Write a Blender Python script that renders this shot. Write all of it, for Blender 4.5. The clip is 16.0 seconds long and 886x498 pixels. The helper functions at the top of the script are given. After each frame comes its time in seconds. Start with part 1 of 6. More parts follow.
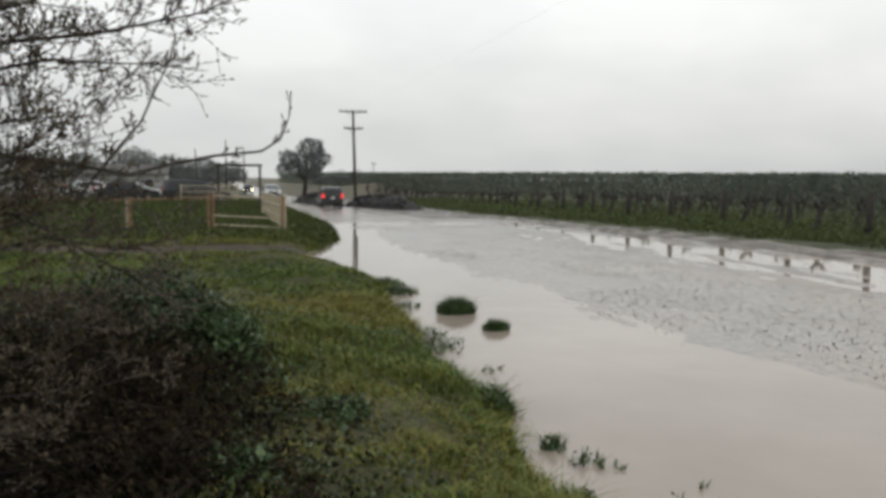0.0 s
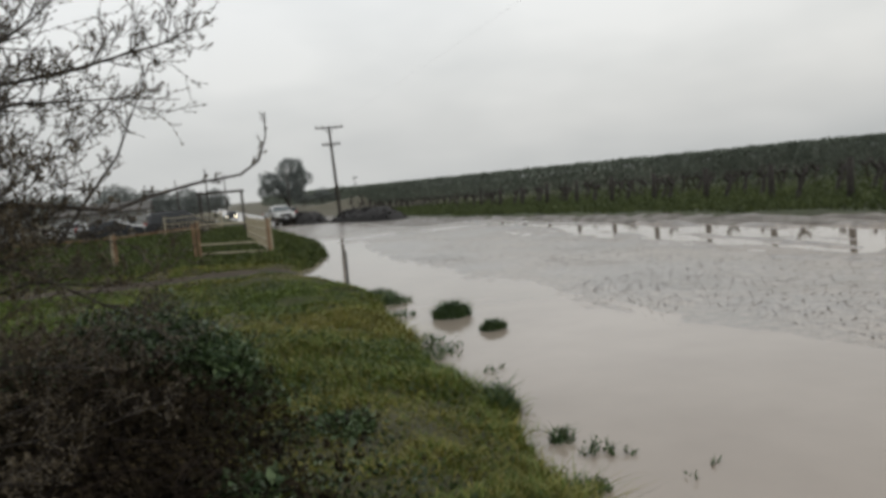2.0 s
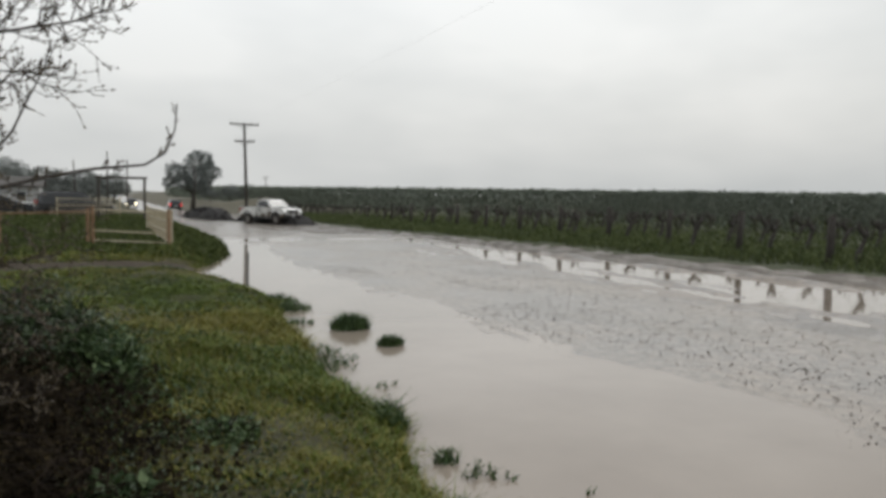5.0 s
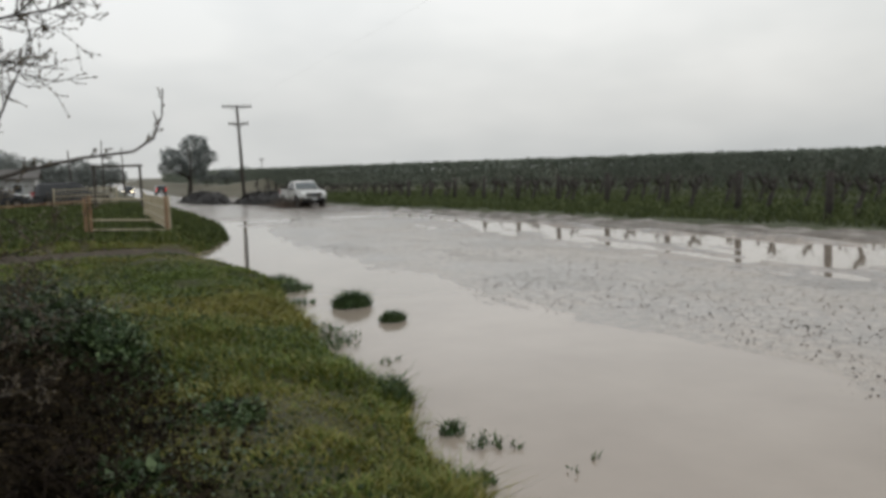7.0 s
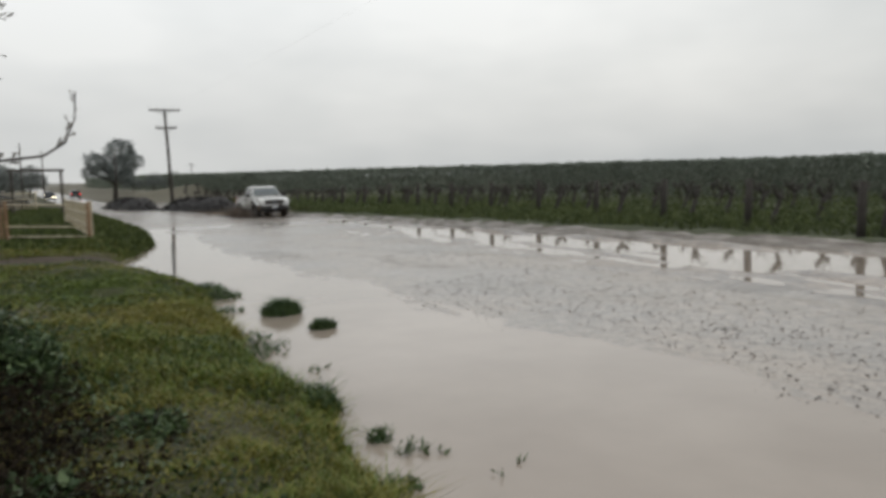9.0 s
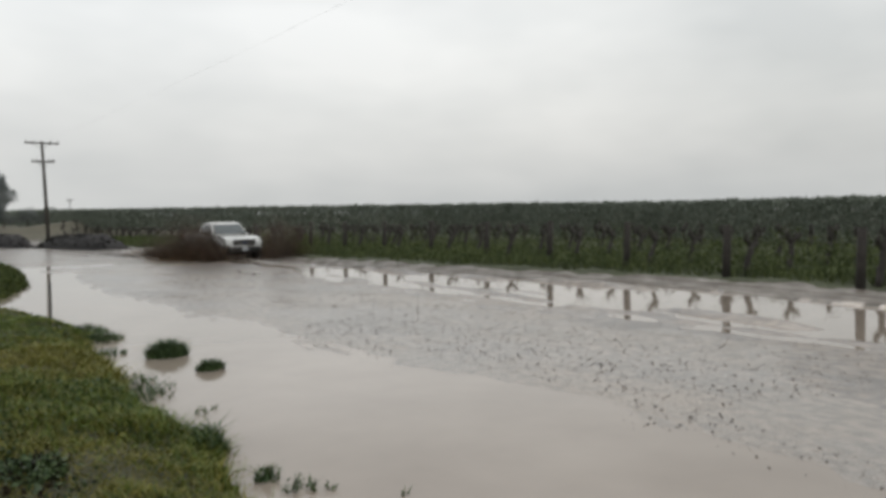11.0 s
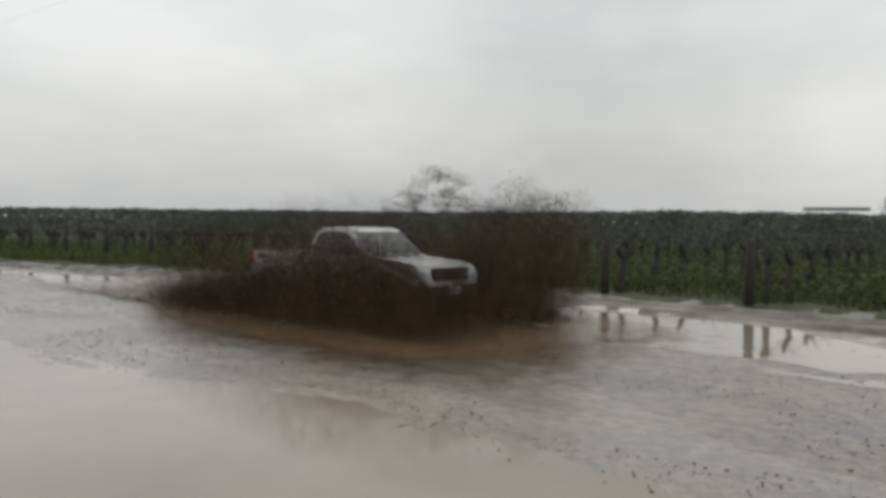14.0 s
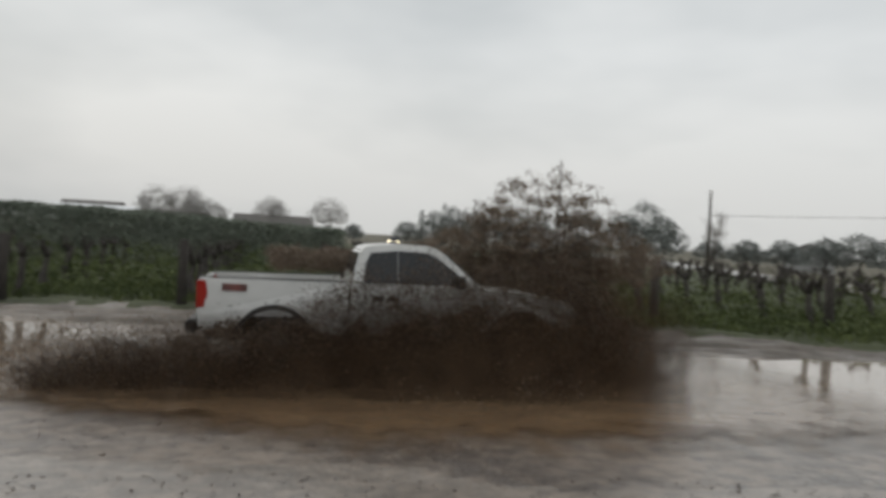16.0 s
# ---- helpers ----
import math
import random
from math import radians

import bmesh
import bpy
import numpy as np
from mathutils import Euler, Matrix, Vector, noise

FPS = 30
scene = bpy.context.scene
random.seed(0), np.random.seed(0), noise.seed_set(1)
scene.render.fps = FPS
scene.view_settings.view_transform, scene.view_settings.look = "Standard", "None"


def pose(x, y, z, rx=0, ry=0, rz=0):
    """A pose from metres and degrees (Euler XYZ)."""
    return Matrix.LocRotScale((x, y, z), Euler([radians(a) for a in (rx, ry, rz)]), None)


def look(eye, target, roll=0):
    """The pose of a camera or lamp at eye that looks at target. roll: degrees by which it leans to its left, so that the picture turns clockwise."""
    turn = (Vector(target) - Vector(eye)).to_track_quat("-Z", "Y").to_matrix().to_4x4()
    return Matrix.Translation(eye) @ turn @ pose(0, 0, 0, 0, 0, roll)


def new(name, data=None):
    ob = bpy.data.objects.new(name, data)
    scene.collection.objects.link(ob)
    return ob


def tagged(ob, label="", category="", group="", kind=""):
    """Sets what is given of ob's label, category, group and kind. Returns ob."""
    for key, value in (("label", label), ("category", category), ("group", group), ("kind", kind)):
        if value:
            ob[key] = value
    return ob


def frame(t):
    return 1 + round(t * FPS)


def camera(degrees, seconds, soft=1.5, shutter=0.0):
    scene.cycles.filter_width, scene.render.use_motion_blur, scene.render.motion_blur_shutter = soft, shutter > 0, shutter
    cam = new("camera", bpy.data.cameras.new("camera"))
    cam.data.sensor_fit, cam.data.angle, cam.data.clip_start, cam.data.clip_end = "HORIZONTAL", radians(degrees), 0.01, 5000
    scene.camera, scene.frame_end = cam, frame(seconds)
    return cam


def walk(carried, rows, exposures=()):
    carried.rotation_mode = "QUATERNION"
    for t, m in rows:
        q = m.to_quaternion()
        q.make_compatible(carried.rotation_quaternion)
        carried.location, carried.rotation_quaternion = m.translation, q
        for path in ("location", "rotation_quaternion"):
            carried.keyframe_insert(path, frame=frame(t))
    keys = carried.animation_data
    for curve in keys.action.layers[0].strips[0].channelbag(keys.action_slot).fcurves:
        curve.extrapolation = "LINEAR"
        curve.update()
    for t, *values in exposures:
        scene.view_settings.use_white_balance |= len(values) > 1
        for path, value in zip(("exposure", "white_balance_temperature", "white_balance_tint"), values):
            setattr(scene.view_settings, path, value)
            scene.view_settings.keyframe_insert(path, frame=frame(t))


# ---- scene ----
cam = camera(60.7, 16.0, 3.8, 0.25)
# seconds, eye, heading, pitch, lean
PATH = [
    (0, -0.170, -0.564, 2.174, -12.121, -5.283, 0.595),
    (0.5, -0.173, -0.540, 2.174, -12.521, -4.586, -1.218),
    (1, -0.197, -0.575, 2.162, -11.635, -5.528, -2.95),
    (1.5, -0.147, -0.557, 2.167, -13.236, -5.891, -4.024),
    (2, -0.169, -0.565, 2.163, -12.954, -4.890, -5.25),
    (2.5, -0.157, -0.562, 2.173, -14.488, -5.713, -5.35),
    (3, -0.150, -0.564, 2.179, -16.720, -6.540, -1.792),
    (3.5, -0.152, -0.532, 2.178, -19.276, -4.324, 0.971),
    (4, -0.171, -0.582, 2.182, -19.983, -3.367, 2.024),
    (6.5, -0.137, -0.591, 2.177, -20.085, -5.739, -1.355),
    (7, -0.133, -0.594, 2.177, -20.033, -6.005, -1.589),
    (7.5, -0.171, -0.613, 2.172, -20.113, -6.122, -1.586),
    (8, -0.120, -0.548, 2.168, -20.177, -6.215, -2.027),
    (8.5, -0.144, -0.623, 2.174, -20.928, -6.076, -1.971),
    (9, -0.080, -0.641, 2.178, -24.978, -5.635, -1.268),
    (9.2, -0.047, -0.715, 2.203, -27.538, -4.558, -1.487),
    (11.3, -0.177, -0.938, 2.220, -33.014, -2.754, -0.58),
    (11.5, -0.179, -0.931, 2.219, -32.523, -2.666, -0.53),
    (12, -0.149, -0.933, 2.232, -32.335, -2.180, -0.90),
    (12.5, -0.144, -0.942, 2.239, -33.449, -2.766, -1.58),
    (13, 0.037, -0.997, 2.200, -34.895, -1.620, -0.90),
    (13.5, 0.085, -1.056, 2.180, -41.311, -1.600, 0.807),
    (14, 0.085, -1.056, 2.160, -49.273, -2.100, 0.671),
    (14.5, 0.085, -1.056, 2.160, -58.748, -1.150, 2.029),
    (15, 0.085, -1.056, 2.160, -72.004, -0.350, 2.950),
    (15.5, 0.085, -1.056, 2.160, -87.471, -0.500, 3.136),
    (16, 0.085, -1.056, 2.160, -101.586, -0.900, 3.024),
]
walk(cam, [(t, pose(x, y, z, 0, 0, h) @ pose(0, 0, 0, 90 + p) @ pose(0, 0, 0, 0, 0, r)) for t, x, y, z, h, p, r in PATH],
     [(0, 0.1), (0.5, 0.0), (1, -0.15), (2, -0.1), (2.5, -0.06), (3.5, 0.0), (9, 0.0), (13, -0.1), (14, -0.14), (14.5, -0.06), (15, -0.1), (15.5, -0.22), (16, -0.17)])

# ---- world, sun, exposure ----
def make_world():
    w = bpy.data.worlds.new("overcast_sky")
    scene.world = w
    w.use_nodes = True
    nt = w.node_tree
    nt.nodes.clear()
    N, L = nt.nodes.new, nt.links.new
    out, bg = N("ShaderNodeOutputWorld"), N("ShaderNodeBackground")
    sky = N("ShaderNodeTexSky")
    sky.sky_type, sky.sun_disc = "NISHITA", False
    sky.sun_elevation, sky.sun_rotation = radians(48), radians(60)
    sky.air_density, sky.dust_density = 2.0, 6.0
    gain = N("ShaderNodeVectorMath")
    gain.operation = "SCALE"
    gain.inputs["Scale"].default_value = 0.9
    L(sky.outputs[0], gain.inputs[0])
    tc, mp = N("ShaderNodeTexCoord"), N("ShaderNodeMapping")
    mp.inputs["Scale"].default_value = (1.0, 1.0, 2.6)
    L(tc.outputs["Generated"], mp.inputs["Vector"])
    n1 = N("ShaderNodeTexNoise")
    n1.inputs["Scale"].default_value, n1.inputs["Detail"].default_value, n1.inputs["Roughness"].default_value = 1.7, 4.0, 0.5
    L(mp.outputs[0], n1.inputs["Vector"])
    cr = N("ShaderNodeValToRGB")
    cr.color_ramp.elements[0].position, cr.color_ramp.elements[0].color = 0.34, (5.65, 5.95, 6.12, 1)
    cr.color_ramp.elements[1].position, cr.color_ramp.elements[1].color = 0.66, (8.25, 8.4, 8.42, 1)
    L(n1.outputs[0], cr.inputs[0])
    # the cloud sheet is a little duller towards the horizon
    sep = N("ShaderNodeSeparateXYZ")
    L(tc.outputs["Generated"], sep.inputs[0])
    low = N("ShaderNodeValToRGB")
    low.color_ramp.elements[0].position, low.color_ramp.elements[0].color = 0.0, (0.80, 0.79, 0.77, 1)
    low.color_ramp.elements[1].position, low.color_ramp.elements[1].color = 0.24, (1.0, 1.0, 1.0, 1)
    L(sep.outputs["Z"], low.inputs[0])
    mul = N("ShaderNodeMix")
    mul.data_type, mul.blend_type = "RGBA", "MULTIPLY"
    mul.inputs["Factor"].default_value = 1.0
    L(cr.outputs[0], mul.inputs["A"])
    L(low.outputs[0], mul.inputs["B"])
    mix = N("ShaderNodeMix")
    mix.data_type = "RGBA"
    mix.inputs["Factor"].default_value = 0.93
    L(gain.outputs[0], mix.inputs["A"])
    L(mul.outputs["Result"], mix.inputs["B"])
    L(mix.outputs["Result"], bg.inputs["Color"])
    bg.inputs["Strength"].default_value = 0.115
    L(bg.outputs[0], out.inputs["Surface"])
    sun = bpy.data.lights.new("sun", "SUN")
    sun.energy, sun.angle, sun.color = 0.6, radians(25), (1.0, 0.97, 0.93)
    ob = new("sun", sun)
    ob.matrix_world = look((60, 35, 77), (0, 0, 0))


make_world()
scene.view_settings.exposure = 0.0


# ---- materials ----
def mat(name, c1, c2, rough=0.6, scale=6.0, big=0.6, bump=0.0, bscale=30.0, coat=0.0, metallic=0.0, spec=0.5,
        island=0.0, stretch=(1, 1, 1), glow=None, coat_rough=0.1, rough2=None, ramp=(0.35, 0.65), pebbles=0.0):
    m = bpy.data.materials.new(name)
    m.use_nodes = True
    nt = m.node_tree
    N, L = nt.nodes.new, nt.links.new
    p = nt.nodes["Principled BSDF"]
    tc, mp = N("ShaderNodeTexCoord"), N("ShaderNodeMapping")
    mp.inputs["Scale"].default_value = stretch
    L(tc.outputs["Object"], mp.inputs["Vector"])
    fine, broad = N("ShaderNodeTexNoise"), N("ShaderNodeTexNoise")
    fine.inputs["Scale"].default_value, fine.inputs["Detail"].default_value = scale, 6.0
    broad.inputs["Scale"].default_value, broad.inputs["Detail"].default_value = big, 3.0
    L(mp.outputs[0], fine.inputs["Vector"])
    L(mp.outputs[0], broad.inputs["Vector"])
    mixf = N("ShaderNodeMath")
    mixf.operation = "ADD"
    L(fine.outputs[0], mixf.inputs[0])
    L(broad.outputs[0], mixf.inputs[1])
    half = N("ShaderNodeMath")
    half.operation = "MULTIPLY"
    half.inputs[1].default_value = 0.5
    L(mixf.outputs[0], half.inputs[0])
    last = half.outputs[0]
    if island:
        g = N("ShaderNodeNewGeometry")
        a = N("ShaderNodeMath")
        a.operation = "MULTIPLY_ADD"
        a.inputs[1].default_value, a.inputs[2].default_value = island, -island / 2
        L(g.outputs["Random Per Island"], a.inputs[0])
        b = N("ShaderNodeMath")
        b.operation = "ADD"
        L(a.outputs[0], b.inputs[0])
        L(last, b.inputs[1])
        last = b.outputs[0]
    cr = N("ShaderNodeValToRGB")
    cr.color_ramp.elements[0].position, cr.color_ramp.elements[0].color = ramp[0], (*c1, 1)
    cr.color_ramp.elements[1].position, cr.color_ramp.elements[1].color = ramp[1], (*c2, 1)
    L(last, cr.inputs[0])
    L(cr.outputs[0], p.inputs["Base Color"])
    p.inputs["Roughness"].default_value = rough
    if rough2 is not None:
        rr = N("ShaderNodeMapRange")
        rr.inputs["From Min"].default_value, rr.inputs["From Max"].default_value = 0.4, 0.6
        rr.inputs["To Min"].default_value, rr.inputs["To Max"].default_value = rough, rough2
        L(broad.outputs[0], rr.inputs["Value"])
        L(rr.outputs[0], p.inputs["Roughness"])
    p.inputs["Metallic"].default_value = metallic
    p.inputs["Specular IOR Level"].default_value = spec
    p.inputs["Coat Weight"].default_value, p.inputs["Coat Roughness"].default_value = coat, coat_rough
    if glow:
        p.inputs["Emission Color"].default_value = (*glow[:3], 1)
        p.inputs["Emission Strength"].default_value = glow[3]
    if bump:
        bn, bp = N("ShaderNodeTexNoise"), N("ShaderNodeBump")
        bn.inputs["Scale"].default_value, bn.inputs["Detail"].default_value = bscale, 4.0
        bp.inputs["Strength"].default_value, bp.inputs["Distance"].default_value = bump, 0.05
        L(mp.outputs[0], bn.inputs["Vector"])
        L(bn.outputs[0], bp.inputs["Height"])
        L(bp.outputs[0], p.inputs["Normal"])
        if coat and pebbles:
            soft_bump = N("ShaderNodeBump")
            soft_bump.inputs["Strength"].default_value, soft_bump.inputs["Distance"].default_value = bump * 0.35, 0.03
            L(bn.outputs[0], soft_bump.inputs["Height"])
            L(soft_bump.outputs[0], p.inputs["Coat Normal"])
    if pebbles:
        # dark grit and pebbles strewn in drifts
        vo, drift = N("ShaderNodeTexVoronoi"), N("ShaderNodeTexNoise")
        vo.inputs["Scale"].default_value = pebbles
        drift.inputs["Scale"].default_value, drift.inputs["Detail"].default_value = 0.8, 4.0
        L(tc.outputs["Object"], vo.inputs["Vector"])
        L(mp.outputs[0], drift.inputs["Vector"])
        lim = N("ShaderNodeMapRange")
        lim.inputs["From Min"].default_value, lim.inputs["From Max"].default_value = 0.40, 0.68
        lim.inputs["To Min"].default_value, lim.inputs["To Max"].default_value = 0.0, 0.15
        L(drift.outputs[0], lim.inputs["Value"])
        less = N("ShaderNodeMath")
        less.operation = "LESS_THAN"
        L(vo.outputs["Distance"], less.inputs[0])
        L(lim.outputs[0], less.inputs[1])
        some = N("ShaderNodeMath")
        some.operation = "MULTIPLY"
        some.inputs[1].default_value = 0.75
        L(less.outputs[0], some.inputs[0])
        mx = N("ShaderNodeMix")
        mx.data_type = "RGBA"
        L(some.outputs[0], mx.inputs["Factor"])
        L(cr.outputs[0], mx.inputs["A"])
        mx.inputs["B"].default_value = (0.03, 0.024, 0.02, 1)
        L(mx.outputs["Result"], p.inputs["Base Color"])
        matt = N("ShaderNodeMapRange")
        matt.inputs["To Min"].default_value, matt.inputs["To Max"].default_value = coat, 0.15
        L(less.outputs[0], matt.inputs["Value"])
        L(matt.outputs[0], p.inputs["Coat Weight"])
    return m


def muddy_paint():
    """White car paint with dried and fresh mud thrown up from below."""
    m = mat("muddy_white_paint", (0.58, 0.575, 0.55), (0.68, 0.675, 0.65), 0.25, 3, 0.7, coat=0.6)
    nt = m.node_tree
    N, L = nt.nodes.new, nt.links.new
    p = nt.nodes["Principled BSDF"]
    clean = p.inputs["Base Color"].links[0].from_socket
    tc, sep = N("ShaderNodeTexCoord"), N("ShaderNodeSeparateXYZ")
    L(tc.outputs["Object"], sep.inputs[0])
    sp, drop = N("ShaderNodeTexNoise"), N("ShaderNodeTexNoise")
    sp.inputs["Scale"].default_value, sp.inputs["Detail"].default_value = 2.6, 6.0
    drop.inputs["Scale"].default_value, drop.inputs["Detail"].default_value = 19.0, 3.0
    L(tc.outputs["Object"], sp.inputs["Vector"])
    L(tc.outputs["Object"], drop.inputs["Vector"])
    rise = N("ShaderNodeMapRange")
    rise.inputs["From Min"].default_value, rise.inputs["From Max"].default_value = 0.40, 1.25
    rise.inputs["To Min"].default_value, rise.inputs["To Max"].default_value = 0.30, -0.10
    L(sep.outputs["Z"], rise.inputs["Value"])
    a, b = N("ShaderNodeMath"), N("ShaderNodeMath")
    a.operation = b.operation = "ADD"
    L(sp.outputs[0], a.inputs[0])
    L(rise.outputs[0], a.inputs[1])
    c = N("ShaderNodeMath")
    c.operation = "MULTIPLY_ADD"
    c.inputs[1].default_value, c.inputs[2].default_value = 0.5, -0.25
    L(drop.outputs[0], c.inputs[0])
    L(a.outputs[0], b.inputs[0])
    L(c.outputs[0], b.inputs[1])
    cr = N("ShaderNodeValToRGB")
    cr.color_ramp.elements[0].position, cr.color_ramp.elements[0].color = 0.56, (0, 0, 0, 1)
    cr.color_ramp.elements[1].position, cr.color_ramp.elements[1].color = 0.65, (1, 1, 1, 1)
    L(b.outputs[0], cr.inputs[0])
    mx = N("ShaderNodeMix")
    mx.data_type = "RGBA"
    L(cr.outputs[0], mx.inputs["Factor"])
    L(clean, mx.inputs["A"])
    mx.inputs["B"].default_value = (0.10, 0.075, 0.055, 1)
    L(mx.outputs["Result"], p.inputs["Base Color"])
    return m


M = {}
M["soil"] = mat("grassy_soil", (0.035, 0.03, 0.016), (0.06, 0.062, 0.022), 0.9, 9, 0.8, 0.6, 25)
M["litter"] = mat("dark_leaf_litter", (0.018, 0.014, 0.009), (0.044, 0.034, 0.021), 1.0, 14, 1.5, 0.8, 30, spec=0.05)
M["track"] = mat("wet_dirt_track", (0.050, 0.039, 0.028), (0.125, 0.098, 0.073), 0.55, 5, 0.9, 0.8, 14, spec=0.45, rough2=0.3)
M["dirt"] = mat("trodden_dirt_track", (0.050, 0.040, 0.029), (0.10, 0.080, 0.060), 0.85, 5, 0.7, 0.6, 18, spec=0.15)
M["road"] = mat("wet_muddy_asphalt", (0.125, 0.101, 0.080), (0.26, 0.214, 0.170), 0.4, 7, 0.35, 0.55, 26, pebbles=17.0, coat=0.8, coat_rough=0.15, rough2=0.6, stretch=(1, 0.8, 1), ramp=(0.40, 0.60))
M["mud"] = mat("rutted_wet_mud", (0.068, 0.050, 0.037), (0.21, 0.165, 0.127), 0.4, 5, 0.5, 0.85, 18, pebbles=13.0, coat=0.7, coat_rough=0.19, rough2=0.6, stretch=(1, 0.75, 1), ramp=(0.41, 0.58))
M["field"] = mat("far_wet_fields", (0.07, 0.065, 0.04), (0.13, 0.115, 0.08), 0.9, 0.3, 0.02, 0.2, 2)
M["weedy"] = mat("weedy_vineyard_ground", (0.030, 0.036, 0.015), (0.060, 0.07, 0.026), 0.9, 5, 0.5, 0.6, 20)
M["water"] = mat("silty_flood_water", (0.255, 0.21, 0.17), (0.33, 0.28, 0.232), 0.035, 0.8, 0.12, 0.02, 5, spec=0.5)


def fading_water():
    """Stirred-up brown water that breaks up raggedly towards the rim of its sheet."""
    m = mat("churned_brown_water", (0.13, 0.082, 0.046), (0.20, 0.135, 0.08), 0.14, 2.5, 0.4, 0.35, 6, stretch=(0.4, 1, 1))
    nt = m.node_tree
    N, L = nt.nodes.new, nt.links.new
    p, out = nt.nodes["Principled BSDF"], nt.nodes["Material Output"]
    at = N("ShaderNodeAttribute")
    at.attribute_name = "cover"
    tc, no = N("ShaderNodeTexCoord"), N("ShaderNodeTexNoise")
    no.inputs["Scale"].default_value, no.inputs["Detail"].default_value = 2.2, 7.0
    L(tc.outputs["Object"], no.inputs["Vector"])
    ad, rg = N("ShaderNodeMath"), N("ShaderNodeMapRange")
    ad.operation = "ADD"
    L(at.outputs["Fac"], ad.inputs[0])
    L(no.outputs[0], ad.inputs[1])
    rg.inputs["From Min"].default_value, rg.inputs["From Max"].default_value = 0.62, 1.15
    L(ad.outputs[0], rg.inputs["Value"])
    tr, mx = N("ShaderNodeBsdfTransparent"), N("ShaderNodeMixShader")
    L(rg.outputs[0], mx.inputs[0])
    L(tr.outputs[0], mx.inputs[1])
    L(p.outputs[0], mx.inputs[2])
    L(mx.outputs[0], out.inputs["Surface"])
    return m


M["grass"] = mat("wet_grass_blades", (0.050, 0.082, 0.013), (0.135, 0.176, 0.028), 0.65, 3, 0.55, island=0.5, spec=0.3)
M["paddock"] = mat("dull_paddock_grass", (0.040, 0.058, 0.016), (0.095, 0.115, 0.032), 0.7, 3, 0.4, island=0.4, spec=0.2)
M["drygrass"] = mat("yellowing_grass", (0.125, 0.125, 0.022), (0.225, 0.20, 0.042), 0.6, 3, 0.6, island=0.6, spec=0.3)
M["weed"] = mat("broad_weed_leaves", (0.034, 0.066, 0.022), (0.085, 0.128, 0.045), 0.5, 4, 0.8, island=0.6, spec=0.4)
M["vineweed"] = mat("rank_vineyard_weeds", (0.050, 0.066, 0.025), (0.118, 0.142, 0.052), 0.75, 4, 0.35, island=0.35, spec=0.2)
M["shrub"] = mat("dark_shrub_leaves", (0.018, 0.032, 0.011), (0.056, 0.086, 0.032), 0.45, 5, 1.2, island=0.6, spec=0.4)
M["bark"] = mat("wet_dark_bark", (0.028, 0.021, 0.016), (0.06, 0.047, 0.037), 0.7, 30, 4, 0.6, 60)
M["bud"] = mat("brown_leaf_buds", (0.06, 0.045, 0.028), (0.12, 0.09, 0.05), 0.6, 20, 3, island=0.5)
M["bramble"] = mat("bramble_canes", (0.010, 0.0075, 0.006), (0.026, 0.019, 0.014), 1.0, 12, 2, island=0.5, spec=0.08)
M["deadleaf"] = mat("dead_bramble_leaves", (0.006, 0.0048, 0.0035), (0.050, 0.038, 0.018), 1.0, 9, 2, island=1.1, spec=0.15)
M["vine"] = mat("old_vine_bark", (0.032, 0.027, 0.023), (0.066, 0.056, 0.048), 0.85, 18, 3, 0.8, 40)
M["cane"] = mat("vine_canes", (0.028, 0.024, 0.018), (0.06, 0.05, 0.036), 0.7, 10, 2, island=0.6)
# vine foliage colour lightened and greyed in place of haze over the field
M["vineleaf"] = mat("haze_paled_vine_shoots", (0.135, 0.156, 0.125), (0.215, 0.237, 0.190), 0.85, 3, 0.5, island=0.3, spec=0.2)
M["polewood"] = mat("weathered_pole_wood", (0.045, 0.038, 0.032), (0.10, 0.085, 0.07), 0.85, 14, 1, 0.5, 40, stretch=(1, 1, 0.15))
M["wire"] = mat("dark_wire", (0.03, 0.03, 0.03), (0.05, 0.05, 0.05), 0.5, 5, 1)
M["porcelain"] = mat("grey_insulators", (0.25, 0.25, 0.25), (0.35, 0.35, 0.34), 0.3, 5, 1)
M["rust"] = mat("rusty_pipe", (0.16, 0.075, 0.035), (0.36, 0.24, 0.14), 0.7, 12, 2, 0.3, 40)
M["palepipe"] = mat("faded_yellow_pipe", (0.34, 0.28, 0.18), (0.52, 0.46, 0.34), 0.6, 10, 2, 0.2, 30)
M["greypipe"] = mat("grey_steel_posts", (0.10, 0.10, 0.095), (0.2, 0.195, 0.185), 0.6, 8, 1, 0.2, 30)
M["compost"] = mat("black_compost_heap", (0.010, 0.009, 0.009), (0.032, 0.029, 0.028), 0.9, 3, 0.5, 1.0, 5)
# distance haze is painted into both leaf colours: paler and greyer than foliage
M["farleaf"] = mat("haze_paled_tree_leaves", (0.15, 0.165, 0.155), (0.25, 0.265, 0.25), 0.8, 0.6, 0.12, island=0.5)
M["eucalyptus"] = mat("haze_paled_eucalyptus_leaves", (0.15, 0.17, 0.165), (0.24, 0.26, 0.25), 0.8, 0.6, 0.12, island=0.5)
# twigs of distant bare trees, lightened in colour to imitate haze
M["fartwig"] = mat("haze_paled_bare_twigs", (0.26, 0.25, 0.235), (0.40, 0.38, 0.36), 0.9, 4, 0.6, island=0.3)
M["wall"] = mat("pale_house_wall", (0.30, 0.30, 0.29), (0.42, 0.42, 0.41), 0.8, 2, 0.3, 0.1, 10)
